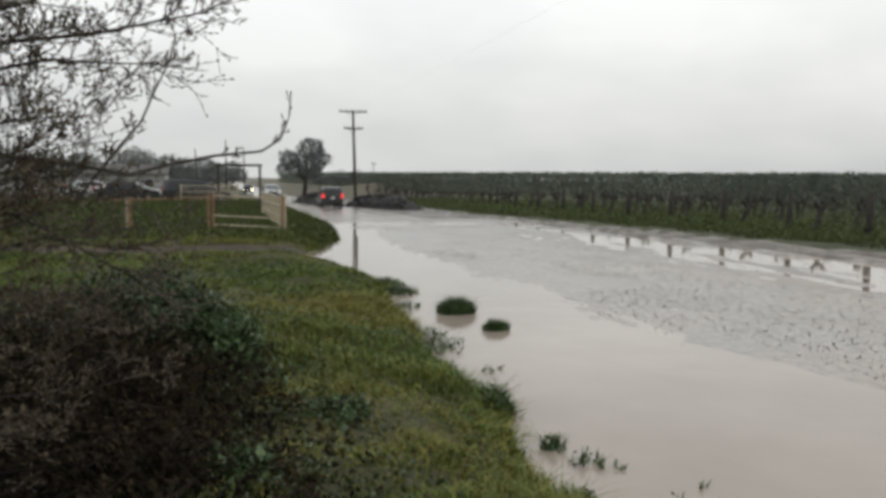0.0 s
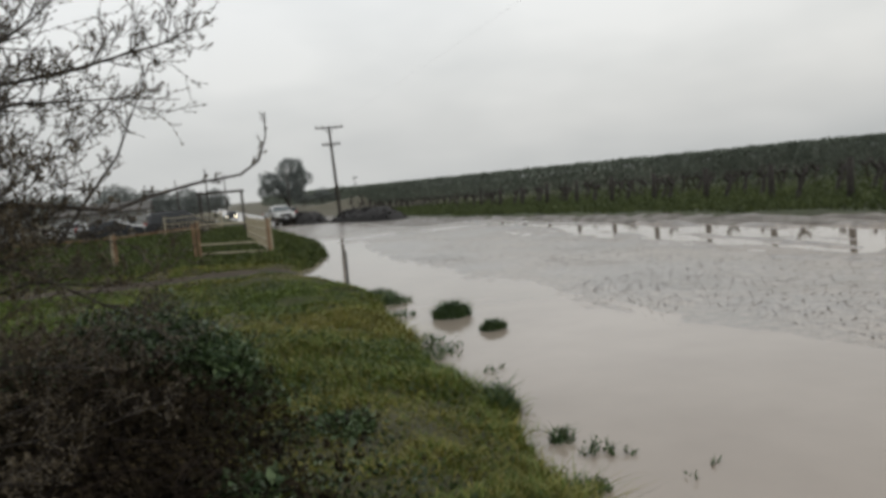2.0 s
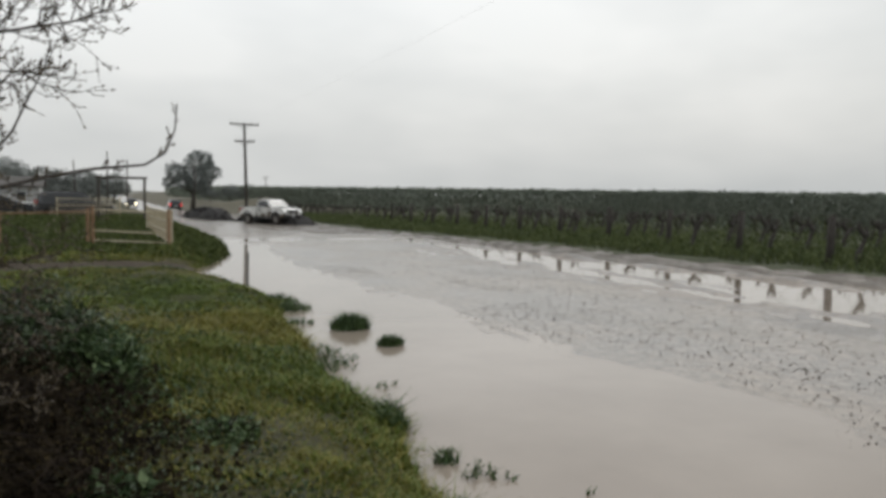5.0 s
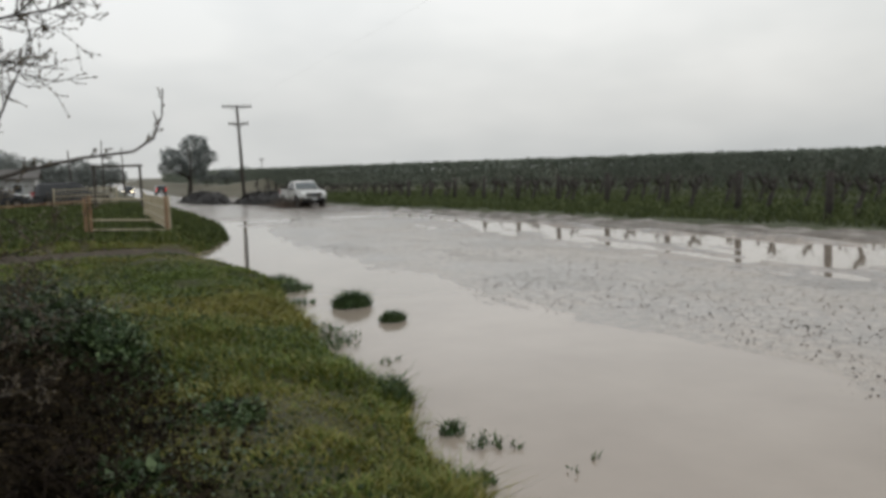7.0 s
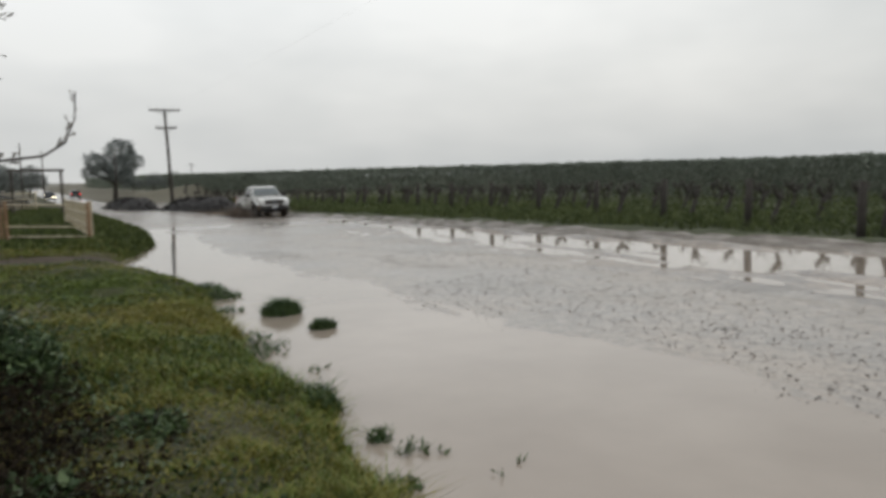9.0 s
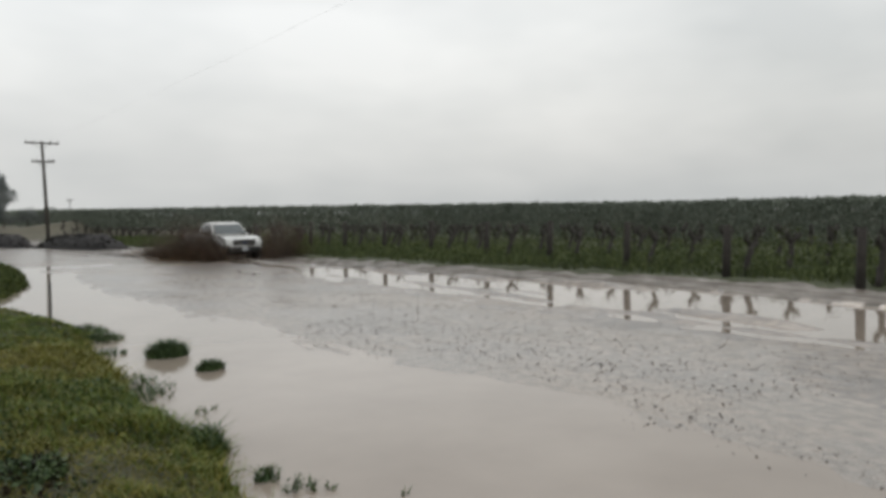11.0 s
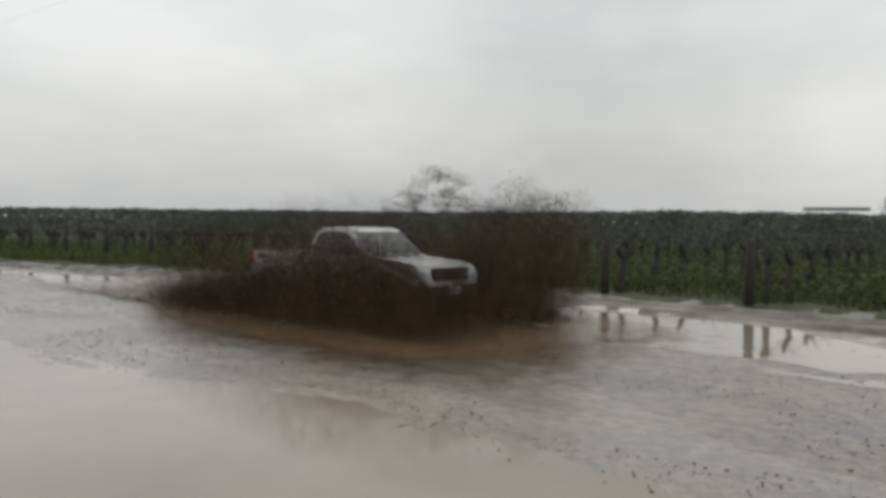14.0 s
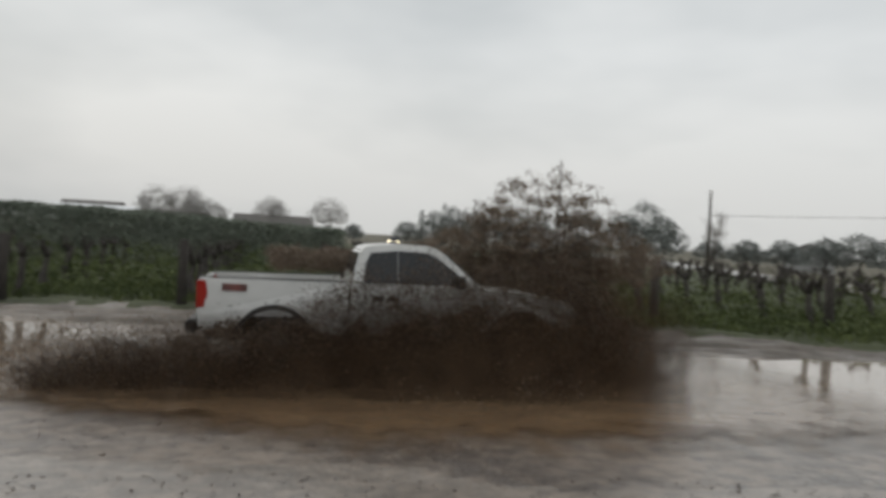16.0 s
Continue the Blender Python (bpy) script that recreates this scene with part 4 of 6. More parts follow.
def make_vineyard():
    far_t, far_c = Geo(), Geo()
    VA = [[(np.array([v.co[:] for v in VINES[k][n].vertices]), [tuple(p.vertices) for p in VINES[k][n].polygons]) for n in (0, 3)] for k in range(4)]
    for j, y in enumerate(ROWS):
        near = y < 62
        post_h = 1.62
        if near:
            t = thing("end_post", pose(float(row_end(y)) - 0.5, y + 0.1, float(height(row_end(y) - 0.5, y)) - 0.1, 0, 2, 0), "thick dark wooden end post of a vine row", "post", "row end posts")
            part("post", Geo().tube([(0, 0, -0.2), (0, 0, post_h * 0.6), (0, 0, post_h + 0.1)], [0.135, 0.125, 0.115], 9), M["vine"], t, smooth=True)
        for i in range(24 if y < -3 else (7 if 3 < y < 62 else (11 if y < 62 else 4))):
            x = float(row_end(y)) + 0.45 + i * 2.05 + 0.25 * math.sin(i * 7.3 + j)
            if near and i < 5:
                make_vine(x, y, i * 3 + j)
                continue
            (V, F), (Vc, Fc) = VA[(i + j) % 4]
            far_t.add(V + np.array([x, y, float(height(x, y))]), F)
            if y < 4 and i < 7:
                far_c.add(Vc + np.array([x, y, float(height(x, y))]), Fc)
    t = thing("vineyard", pose(0, 0, 0), "rows of old pruned vines stretching away", "vineyard", kind="stuff")
    part("trunks", far_t.mesh("trunks", M["vine"]), None, t)
    part("cane_growth", far_c.mesh("cane_growth", M["cane"]), None, t)
    # the standing foliage behind, its grey-green paled to imitate haze
    C, S = [], []
    for n, y0, y1, deep, size in ((105000, -4, 60, 9, (0.12, 0.30)), (30000, 60, 140, 8, (0.22, 0.5)), (14000, 140, 320, 10, (0.4, 0.9)), (16000, -4, 110, 60, (0.2, 0.5))):
        y = rng.uniform(y0, y1, n)
        d = rng.gamma(1.2, 0.35, n) * deep
        x = canopy_front(y) + d + 0.5 * (vnoise(y * 0.5, 0 * y, 91) - 0.5)
        top = 2.68 + 0.10 * np.exp(-((y - 17) / 9) ** 2) + 0.003 * np.clip(y - 10, 0, 200) - 0.035 * np.clip(9 - y, 0, 14) + 0.22 * (vnoise(x * 1.2, y * 1.2, 92) - 0.5)
        u = rng.uniform(0, 1, n)
        z = np.where(rng.uniform(0, 1, n) < 0.75, 0.15 + (top - 0.15) * u ** 0.8, top - 0.25 * u)
        C.append(np.column_stack([x, y, z]))
        S.append(rng.uniform(*size, n))
    C, S = np.concatenate(C), np.concatenate(S)
    C[:, 2] -= 0.3 * S
    tagged(new("standing_foliage", quick("standing_foliage", *leaves(C, S, 0.4, 1.2), M["vineleaf"])), "dense band of unpruned vines behind the pruned rows, paled grey-green by painted haze", "vines", kind="stuff")
    # weeds and grass under the vines
    n = 70000
    y = rng.uniform(-36, 95, n)
    x = weed_edge(y) + 0.2 + 0.9 * vnoise(y * 1.4, 0 * y, 33) + rng.gamma(1.3, 5.0, n)
    R = np.column_stack([x, y, height(x, y) - 0.02])
    tuft = 0.4 + 0.9 * vnoise(x * 0.6, y * 0.6, 31)
    V, F = blades(R, rng.uniform(0.12, 0.42, n) * tuft, rng.uniform(0.012, 0.03, n), 0.7)
    tagged(new("vineyard_weeds", quick("vineyard_weeds", V, F, M["vineweed"])), "rank green weeds between the vine rows", "weeds", kind="stuff")
    # taller soft weed growth in mounds under and between the rows
    n = 90000
    y = rng.uniform(-36, 95, n)
    x = weed_edge(y) + 1.0 + rng.gamma(1.6, 4.2, n)
    mound = vnoise(x * 0.45, y * 0.8, 34)
    tall = (0.10 + 0.45 * mound) * np.clip((x - weed_edge(y)) / 2.5, 0.15, 1) * (1 + 1.7 * np.clip((x - row_end(y) - 1.5) / 5, 0, 1))
    C = np.column_stack([x, y, height(x, y) + tall * rng.uniform(0, 1, n) ** 0.6])
    V, F = leaves(C, rng.uniform(0.07, 0.17, n), 0.55, 0.6)
    tagged(new("tall_weeds", quick("tall_weeds", V, F, M["vineweed"])), "knee-high green weeds under the vines", "weeds", kind="stuff")


make_vineyard()


# ---- trees ----
def bare_tree(m, h, spread, label, seed, twig=M["fartwig"], group="bare trees"):
    q = random.Random(seed)
    t = thing("bare_tree", m, label, "tree", group)
    g, tw = Geo(), Geo()

    def limb(p, d, length, r, depth):
        pts, rad = [p], [r]
        for k in range(3):
            d = (d + Vector((q.uniform(-0.25, 0.25), q.uniform(-0.25, 0.25), q.uniform(-0.05, 0.2)))).normalized()
            p = p + d * length / 3
            pts.append(p)
            rad.append(r * (1 - 0.2 * (k + 1)))
        (g if depth < 2 else tw).tube(pts, rad, 6 if depth < 2 else 3, False)
        if depth < 5:
            for _ in range(4 if depth < 3 else 3):
                nd = (d + Vector((q.uniform(-1, 1) * spread, q.uniform(-1, 1) * spread, q.uniform(-0.2, 0.7)))).normalized()
                limb(pts[q.choice((1, 2, 3, 3))], nd, length * q.uniform(0.55, 0.8), max(r * 0.45, 0.013), depth + 1)

    limb(Vector((0, 0, -0.2)), Vector((0, 0, 1)), h * 0.40, h * 0.022, 0)
    part("trunk", g, M["bark"], t)
    part("twig_growth", tw, twig, t)
    return t


def leafy_tree(name, m, lobes, trunk_h, leaf, label, n=2600, size=0.45, group="farm trees", r=0.35):
    t = thing(name, m, label, "tree", group)
    g = Geo().tube([(0, 0, -0.3), (0.05 * trunk_h, 0, trunk_h * 0.5), (0, 0, trunk_h)], [r, r * 0.75, r * 0.6], 8)
    C = []
    tot = sum(a[3] * a[4] for a in lobes)
    for x, y, z, rx, rz in lobes:
        g.tube([(0, 0, trunk_h * 0.8), (x * 0.5, y * 0.5, (trunk_h + z) * 0.5), (x, y, z)], [r * 0.5, r * 0.3, r * 0.1], 5)
        k = int(n * rx * rz / tot)
        d = rng.normal(size=(k, 3))
        d /= np.linalg.norm(d, axis=1)[:, None]
        rad = rng.uniform(0.35, 1.0, k) ** 0.5 * (0.72 + 0.5 * vnoise(d[:, 0] * 2.5 + x * 3, d[:, 2] * 2.5 + d[:, 1] * 2, 41))
        C.append(np.array([x, y, z]) + d * rad[:, None] * np.array([rx, rx, rz]))
    C = np.concatenate(C)
    part("trunk", g, M["bark"], t, smooth=True)
    part("crown", quick("crown", *leaves(C, rng.uniform(0.5, 1.3, len(C)) * size, 0.7, 0.0), leaf), None, t)
    return t


# far crowns take the leaf colours that have haze mixed in
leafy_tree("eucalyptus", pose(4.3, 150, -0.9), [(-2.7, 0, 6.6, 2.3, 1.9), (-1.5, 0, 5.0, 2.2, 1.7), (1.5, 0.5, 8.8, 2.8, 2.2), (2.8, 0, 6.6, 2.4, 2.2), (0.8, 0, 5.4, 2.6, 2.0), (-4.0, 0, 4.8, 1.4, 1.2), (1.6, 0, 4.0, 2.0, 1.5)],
           3.4, M["eucalyptus"], "large grey-green eucalyptus with a double crown, paled by painted haze", 9000, 0.36, "far trees", 0.4)
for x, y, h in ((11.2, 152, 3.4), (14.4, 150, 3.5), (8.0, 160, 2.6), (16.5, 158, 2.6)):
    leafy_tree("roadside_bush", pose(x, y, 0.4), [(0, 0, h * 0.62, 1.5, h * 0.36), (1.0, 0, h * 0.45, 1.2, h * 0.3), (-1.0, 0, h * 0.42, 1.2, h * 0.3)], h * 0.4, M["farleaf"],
               "rounded grey-green bush by the far road, paled by painted haze", 700, 0.35, "far bushes", 0.12)
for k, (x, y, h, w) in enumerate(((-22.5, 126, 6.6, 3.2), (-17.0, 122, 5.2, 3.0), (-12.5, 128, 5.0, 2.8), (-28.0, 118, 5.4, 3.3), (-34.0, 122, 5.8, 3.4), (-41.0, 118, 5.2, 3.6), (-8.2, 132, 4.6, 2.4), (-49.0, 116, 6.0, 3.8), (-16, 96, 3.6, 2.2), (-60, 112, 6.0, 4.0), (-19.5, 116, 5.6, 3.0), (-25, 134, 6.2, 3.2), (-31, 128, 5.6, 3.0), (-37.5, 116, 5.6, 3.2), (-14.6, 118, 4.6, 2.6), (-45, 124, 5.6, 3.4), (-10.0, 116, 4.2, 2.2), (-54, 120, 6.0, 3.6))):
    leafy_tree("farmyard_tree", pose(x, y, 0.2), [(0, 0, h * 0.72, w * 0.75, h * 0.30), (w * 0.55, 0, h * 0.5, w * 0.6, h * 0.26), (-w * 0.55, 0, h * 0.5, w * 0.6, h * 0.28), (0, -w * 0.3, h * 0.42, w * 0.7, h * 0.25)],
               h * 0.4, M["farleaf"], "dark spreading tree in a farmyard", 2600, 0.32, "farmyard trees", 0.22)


def at_az(az, d, z=0.1, rz=0.0):
    """A place d metres from where the camera stands at the end, on the heading az."""
    az += 0.7
    return pose(-d * math.sin(radians(az)), -1.0 + d * math.cos(radians(az)), z, 0, 0, rz)


for k, (az, d, h) in enumerate(((-80.6, 120, 7.2), (-82.5, 119, 8.2), (-84.2, 121, 7.4), (-85.6, 124, 5.6), (-89.2, 118, 7.4))):
    bare_tree(at_az(az, d), h, 0.9, "bare tree beside a farm building, paled by painted haze", 100 + k)
for az, d, k in ((-93.6, 110, 1.0), (-81.4, 121, 1.1), (-83.4, 122, 1.12), (-85.0, 123, 0.9), (-89.4, 122, 1.0)):
    leafy_tree("round_tree", at_az(az, d), [(0, 0, 4.9 * k, 2.6 * k, 2.1 * k), (0.3, 1.3, 4.3 * k, 1.9, 1.5), (-0.3, -1.3, 4.3 * k, 1.9, 1.5)], 2.6, M["fartwig"], "round-headed bare tree, paled by painted haze", 2600, 0.2, "far trees", 0.2)
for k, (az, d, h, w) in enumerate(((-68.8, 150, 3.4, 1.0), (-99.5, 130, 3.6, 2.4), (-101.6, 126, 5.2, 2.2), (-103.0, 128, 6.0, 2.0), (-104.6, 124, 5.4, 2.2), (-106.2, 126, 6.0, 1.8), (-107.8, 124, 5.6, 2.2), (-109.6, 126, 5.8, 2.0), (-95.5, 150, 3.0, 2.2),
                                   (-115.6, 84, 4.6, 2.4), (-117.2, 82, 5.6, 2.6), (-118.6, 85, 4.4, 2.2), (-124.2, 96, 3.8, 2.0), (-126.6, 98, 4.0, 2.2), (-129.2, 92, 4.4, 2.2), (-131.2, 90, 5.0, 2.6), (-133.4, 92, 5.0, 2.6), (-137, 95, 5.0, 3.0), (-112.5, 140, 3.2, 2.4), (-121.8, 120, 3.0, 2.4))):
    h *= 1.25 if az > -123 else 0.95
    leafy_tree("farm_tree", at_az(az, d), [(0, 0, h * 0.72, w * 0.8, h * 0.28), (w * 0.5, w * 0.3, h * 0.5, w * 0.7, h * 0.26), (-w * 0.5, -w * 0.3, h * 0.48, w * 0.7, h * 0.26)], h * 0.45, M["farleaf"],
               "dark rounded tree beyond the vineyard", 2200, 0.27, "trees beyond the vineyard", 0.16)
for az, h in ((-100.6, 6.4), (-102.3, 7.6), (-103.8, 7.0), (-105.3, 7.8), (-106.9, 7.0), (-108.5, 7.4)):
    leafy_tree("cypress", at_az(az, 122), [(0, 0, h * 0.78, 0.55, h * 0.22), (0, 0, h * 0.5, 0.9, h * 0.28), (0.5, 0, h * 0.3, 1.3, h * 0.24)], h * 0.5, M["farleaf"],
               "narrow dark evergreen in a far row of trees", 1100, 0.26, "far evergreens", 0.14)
bare_tree(at_az(-122.0, 78), 6.2, 1.0, "bare tree behind the wire pole", 130)


def palm(m, h, label):
    t = thing("palm", m, label, "palm tree", "row of palms")
    part("trunk", Geo().tube([(0, 0, -0.2), (0.1, 0, h * 0.5), (0, 0, h)], [0.22, 0.16, 0.14], 7), M["bark"], t)
    C = []
    for _ in range(150):
        d = rng.normal(size=3)
        d /= np.linalg.norm(d)
        C.append((d[0] * 0.7, d[1] * 0.7, h - 0.35 + d[2] * 0.95))
    part("fronds", quick("fronds", *leaves(np.array(C), rng.uniform(0.5, 1.0, 150), 0.25, -0.2), M["palm"]), None, t)


for k in range(7):
    palm(at_az(-110.9 - k * 0.47, 146 + (k % 3)), 6.7 + 0.5 * math.sin(k * 2.1), "slim shaggy fan palm in a row")


# ---- buildings and parked vehicles ----
def house(name, m, L, D, H, rise, wall, roof, label, nwin=3, over=0.4):
    t = thing(name, m, label, "building", "farm buildings")
    part("wall", Geo().box((0, 0, H / 2), (L, D, H)), wall, t)
    for s in (-1, 1):
        g = Geo()
        a, b = s * (D / 2 + over), 0.0
        g.v = [Vector(p) for p in ((-L / 2 - over, a, H - 0.1), (L / 2 + over, a, H - 0.1), (L / 2 + over, b, H + rise), (-L / 2 - over, b, H + rise),
                                   (-L / 2 - over, a, H + 0.05), (L / 2 + over, a, H + 0.05), (L / 2 + over, b, H + rise + 0.15), (-L / 2 - over, b, H + rise + 0.15))]
        g.f = [(3, 2, 1, 0), (4, 5, 6, 7), (0, 1, 5, 4), (1, 2, 6, 5), (2, 3, 7, 6), (3, 0, 4, 7)]
        part("roof", g, roof, t)
    for s in (-1, 1):
        x = s * L / 2
        part("gable", Geo().prism([(-D / 2, H), (D / 2, H), (0, H + rise)], x - s * 0.15, x, lambda a, b, c: (b, a, c)), wall, t)
    for s in (-1, 1):
        for k in range(nwin):
            x = (k + 0.5) / nwin * L - L / 2
            w = part("window", Geo().box((x, s * (D / 2 + 0.03), H * 0.55), (0.9, 0.06, 0.9)), M["whiteroof"], t)
            part("pane", Geo().box((x, s * (D / 2 + 0.07), H * 0.55), (0.76, 0.03, 0.76)), M["pane"], w)
    return t


house("shed", at_az(-77.8, 132, 0.1, 98), 12.0, 6, 3.3, 0.9, M["brownwall"], M["whiteroof"], "long low shed with a white metal roof", 3)
house("shed", at_az(-77.4, 142, 0.1, 98), 9.0, 5, 3.9, 1.1, M["brownwall"], M["darkroof"], "dark-roofed barn behind a white shed", 2)
house("barn", at_az(-83.0, 126, 0.1, 97), 8.5, 5, 3.0, 0.9, M["wall"], M["darkroof"], "low pale building under bare trees", 3)
house("house", at_az(-89.6, 118, 0.1, 92), 11.0, 6, 2.6, 1.3, M["brownwall"], M["darkroof"], "brown house with a dark shingle roof", 3)
house("house", pose(-16.5, 84, 0.3, 0, 0, 5), 9.0, 6, 2.1, 0.8, M["wall"], M["darkroof"], "low grey farmhouse behind the paddock", 3)
house("shed", pose(-27, 78, 0.3, 0, 0, -8), 7.0, 5, 2.1, 0.7, M["wall"], M["darkroof"], "small pale outbuilding with a dark roof", 2)
house("house", at_az(-128.0, 112, 0.1, -35), 10, 6, 2.4, 1.2, M["wall"], M["darkroof"], "pale house among far trees", 3)
make_car("parked_car", "dark muddy car parked behind the paddock", "car", M["darkpaint"], pose(-5.9, 55.0, 0.3, 0, 0, 12))
make_car("parked_car", "dark car parked beside a farmhouse", "car", M["darkpaint"], pose(-10.6, 57, 0.3, 0, 0, -8), suv=False, H=1.45)
make_car("parked_car", "white car parked near a farmhouse", "car", M["whitepaint"], pose(-15.0, 66, 0.3, 0, 0, 5), suv=False, H=1.45)
make_car("oncoming_car", "dark car waiting far down the road with headlights lit", "car", M["darkpaint"], pose(-6.3, 150, -1.0, 0, 0, -88), lit_front=True)
make_car("distant_car", "pale car on the far lane with a headlight lit", "car", M["whitepaint"], at_az(-109.1, 120, 0.2, 190), suv=False, H=1.45, lit_front=True)
make_car("distant_car", "dark car beyond the vines with headlights lit", "car", M["darkpaint"], at_az(-98.6, 130, 0.3, 168), suv=False, H=1.45, lit_front=True)


# ---- the near bank ----
def make_grass():
    n = 290000
    u = rng.uniform(0, 1, n)
    y = 1.0 + 23.0 * u ** 1.6
    y[::9] = rng.uniform(-7, 1.3, len(y[::9]))
    x = shore(y) + 0.12 - rng.uniform(0, 1, n) ** 1.15 * (4.6 + 0.22 * y)
    dirt = np.abs(y - 20.2 - 0.10 * (x + 3)) < 1.1
    # the grass thins out raggedly into the litter of the thicket
    rim = -0.28 - 0.13 * np.maximum(y - 4, -2.5) - 3.0 * np.clip(1.2 - y, 0, 1) + 1.1 * (vnoise(x * 1.6, y * 1.6, 56) - 0.5)
    thick = (rng.uniform(-0.45, 0.45, n) > x - rim) & (y < 8.2)
    bare = vnoise(x * 1.3, y * 1.3, 51) < 0.22
    k = ~dirt & ~thick & ~(bare & (x < 0.3) & (y < 5.5))
    x, y = x[k], y[k]
    R = np.column_stack([x, y, height(x, y) - 0.015])
    clump = 0.35 + 1.9 * vnoise(x * 2.6, y * 2.6, 52) * vnoise(x * 0.6, y * 0.6, 53)
    H = rng.uniform(0.025, 0.10, len(x)) * clump * (1 + 1.2 * vnoise(x * 3, y * 3, 57) * np.exp(-((shore(y) - x) / 0.3) ** 2))
    W = rng.uniform(0.003, 0.0065, len(x)) * (1 + 0.08 * y)
    dry = vnoise(x * 0.5 + 4, y * 0.4, 54) + rng.uniform(-0.4, 0.4, len(x)) > 0.58
    V, F = blades(R[~dry], H[~dry], W[~dry], 1.5)
    tagged(new("bank_grass", quick("bank_grass", V, F, M["grass"])), "short wet green grass on the bank", "grass", kind="stuff")
    V, F = blades(R[dry], H[dry] * 0.9, W[dry], 1.7)
    tagged(new("dry_grass", quick("dry_grass", V, F, M["drygrass"])), "yellowing grass in patches on the bank", "grass", kind="stuff")
    # low broad-leaved weeds in drifts
    for name, seed, n, leaf, size, label in (("bank_weeds", 55, 30000, M["weed"], (0.02, 0.06), "low green weeds among the grass"), ("dark_bank_weeds", 58, 22000, M["shrub"], (0.02, 0.055), "dark low weeds in drifts over the bank")):
        y = 1.4 + 20 * rng.uniform(0, 1, n) ** 1.5
        x = shore(y) - 0.05 - rng.uniform(0, 1, n) * 4.2
        drift = vnoise(x * 0.9, y * 0.9, seed) * 0.7 + vnoise(x * 3.1, y * 3.1, seed + 40) * 0.3
        k = (drift + np.clip(0.2 * (-0.2 - x), -0.1, 0.03) > 0.58) & (np.abs(y - 20.2) > 1.5)
        C = np.column_stack([x, y, height(x, y) + rng.uniform(0.0, 0.10, n) * drift])[k]
        V, F = leaves(C, rng.uniform(*size, len(C)), 0.7, 0.4)
        tagged(new(name, quick(name, V, F, leaf)), label, "weeds", kind="stuff")
    # grass of the far bank and the paddock
    n = 60000
    y = rng.uniform(22.5, 60, n)
    x = shore(y) + 0.1 - rng.uniform(0, 1, n) ** 1.5 * 22
    R = np.column_stack([x, y, height(x, y) - 0.02])
    V, F = blades(R, rng.uniform(0.08, 0.22, n), rng.uniform(0.015, 0.04, n), 0.8)
    tagged(new("paddock_grass", quick("paddock_grass", V, F, M["paddock"])), "wet green paddock grass", "grass", kind="stuff")


make_grass()


def tuft(x, y, r, h, n, label, m=M["weed"]):
    """A clump of drowned weed standing out of the water."""
    t = thing("weed_clump", pose(x, y, 0), label, "weeds", "drowned weed clumps")
    a, q = rng.uniform(0, 2 * np.pi, n), np.sqrt(rng.uniform(0, 1, n)) * r
    R = np.column_stack([q * np.cos(a), q * np.sin(a) * 0.8, np.full(n, -0.04)])
    V, F = blades(R, h * (1.15 - 0.7 * (q / r) ** 2) * rng.uniform(0.6, 1.1, n) + 0.04, rng.uniform(0.006, 0.012, n), 0.9)
    part("stalk_growth", quick("stalk_growth", V, F, m), None, t)
    C = R + np.column_stack([np.zeros(n), np.zeros(n), 0.04 + rng.uniform(0.1, 1.0, n) * h * (1 - 0.6 * (q / r) ** 2)])
    part("leaf_growth", quick("leaf_growth", *leaves(C, rng.uniform(0.02, 0.045, n), 0.6, 0.3), m), None, t)


tuft(2.62, 11.35, 0.31, 0.27, 900, "round clump of green weed standing in the flood")
tuft(2.88, 9.9, 0.19, 0.15, 500, "small clump of green weed standing in the flood")
for x, y, r, h, n in ((1.98, 5.1, 0.12, 0.14, 60), (2.12, 4.75, 0.15, 0.11, 34), (2.28, 4.6, 0.10, 0.08, 12), (1.80, 6.3, 0.16, 0.26, 170), (1.76, 6.05, 0.16, 0.24, 170), (1.80, 8.6, 0.3, 0.16, 50), (1.9, 9.0, 0.3, 0.18, 54), (1.75, 9.6, 0.3, 0.16, 70),
                      (1.85, 12.0, 0.3, 0.12, 110), (2.05, 13.6, 0.35, 0.18, 240), (1.88, 14.6, 0.4, 0.2, 300), (2.1, 7.5, 0.12, 0.09, 8), (2.25, 7.7, 0.12, 0.07, 6), (1.72, 4.1, 0.2, 0.12, 110), (2.75, 4.15, 0.03, 0.10, 4), (2.5, 4.0, 0.04, 0.06, 4)):
    tuft(x, y, r, h, n, "ragged weed standing in the water at the bank's edge")


def shrub(m, r, h, n, label, leaf, name="shrub", size=(0.03, 0.075)):
    t = thing(name, m, label, "shrub")
    g = Geo()
    for _ in range(26):
        a, q = rng.uniform(0, 6.28), rng.uniform(0.2, 1.0) * r
        g.tube([(0.1 * math.cos(a), 0.1 * math.sin(a), -0.05), (q * 0.6 * math.cos(a), q * 0.6 * math.sin(a), h * 0.5), (q * math.cos(a), q * math.sin(a), h * rng.uniform(0.6, 1.0))], [0.012, 0.008, 0.004], 4, False)
    part("stem_growth", g, M["bramble"], t)
    d = rng.normal(size=(n, 3))
    d /= np.linalg.norm(d, axis=1)[:, None]
    d[:, 2] = np.abs(d[:, 2]) * 1.0 - 0.05
    rad = rng.uniform(0.25, 1.0, n) ** 0.4 * (0.65 + 0.6 * vnoise(d[:, 0] * 3 + 7, d[:, 1] * 3 + d[:, 2] * 2, 61))
    C = d * rad[:, None] * np.array([r, r, h])
    part("foliage", quick("foliage", *leaves(C, rng.uniform(*size, n), 0.7, 0.2), leaf), None, t)


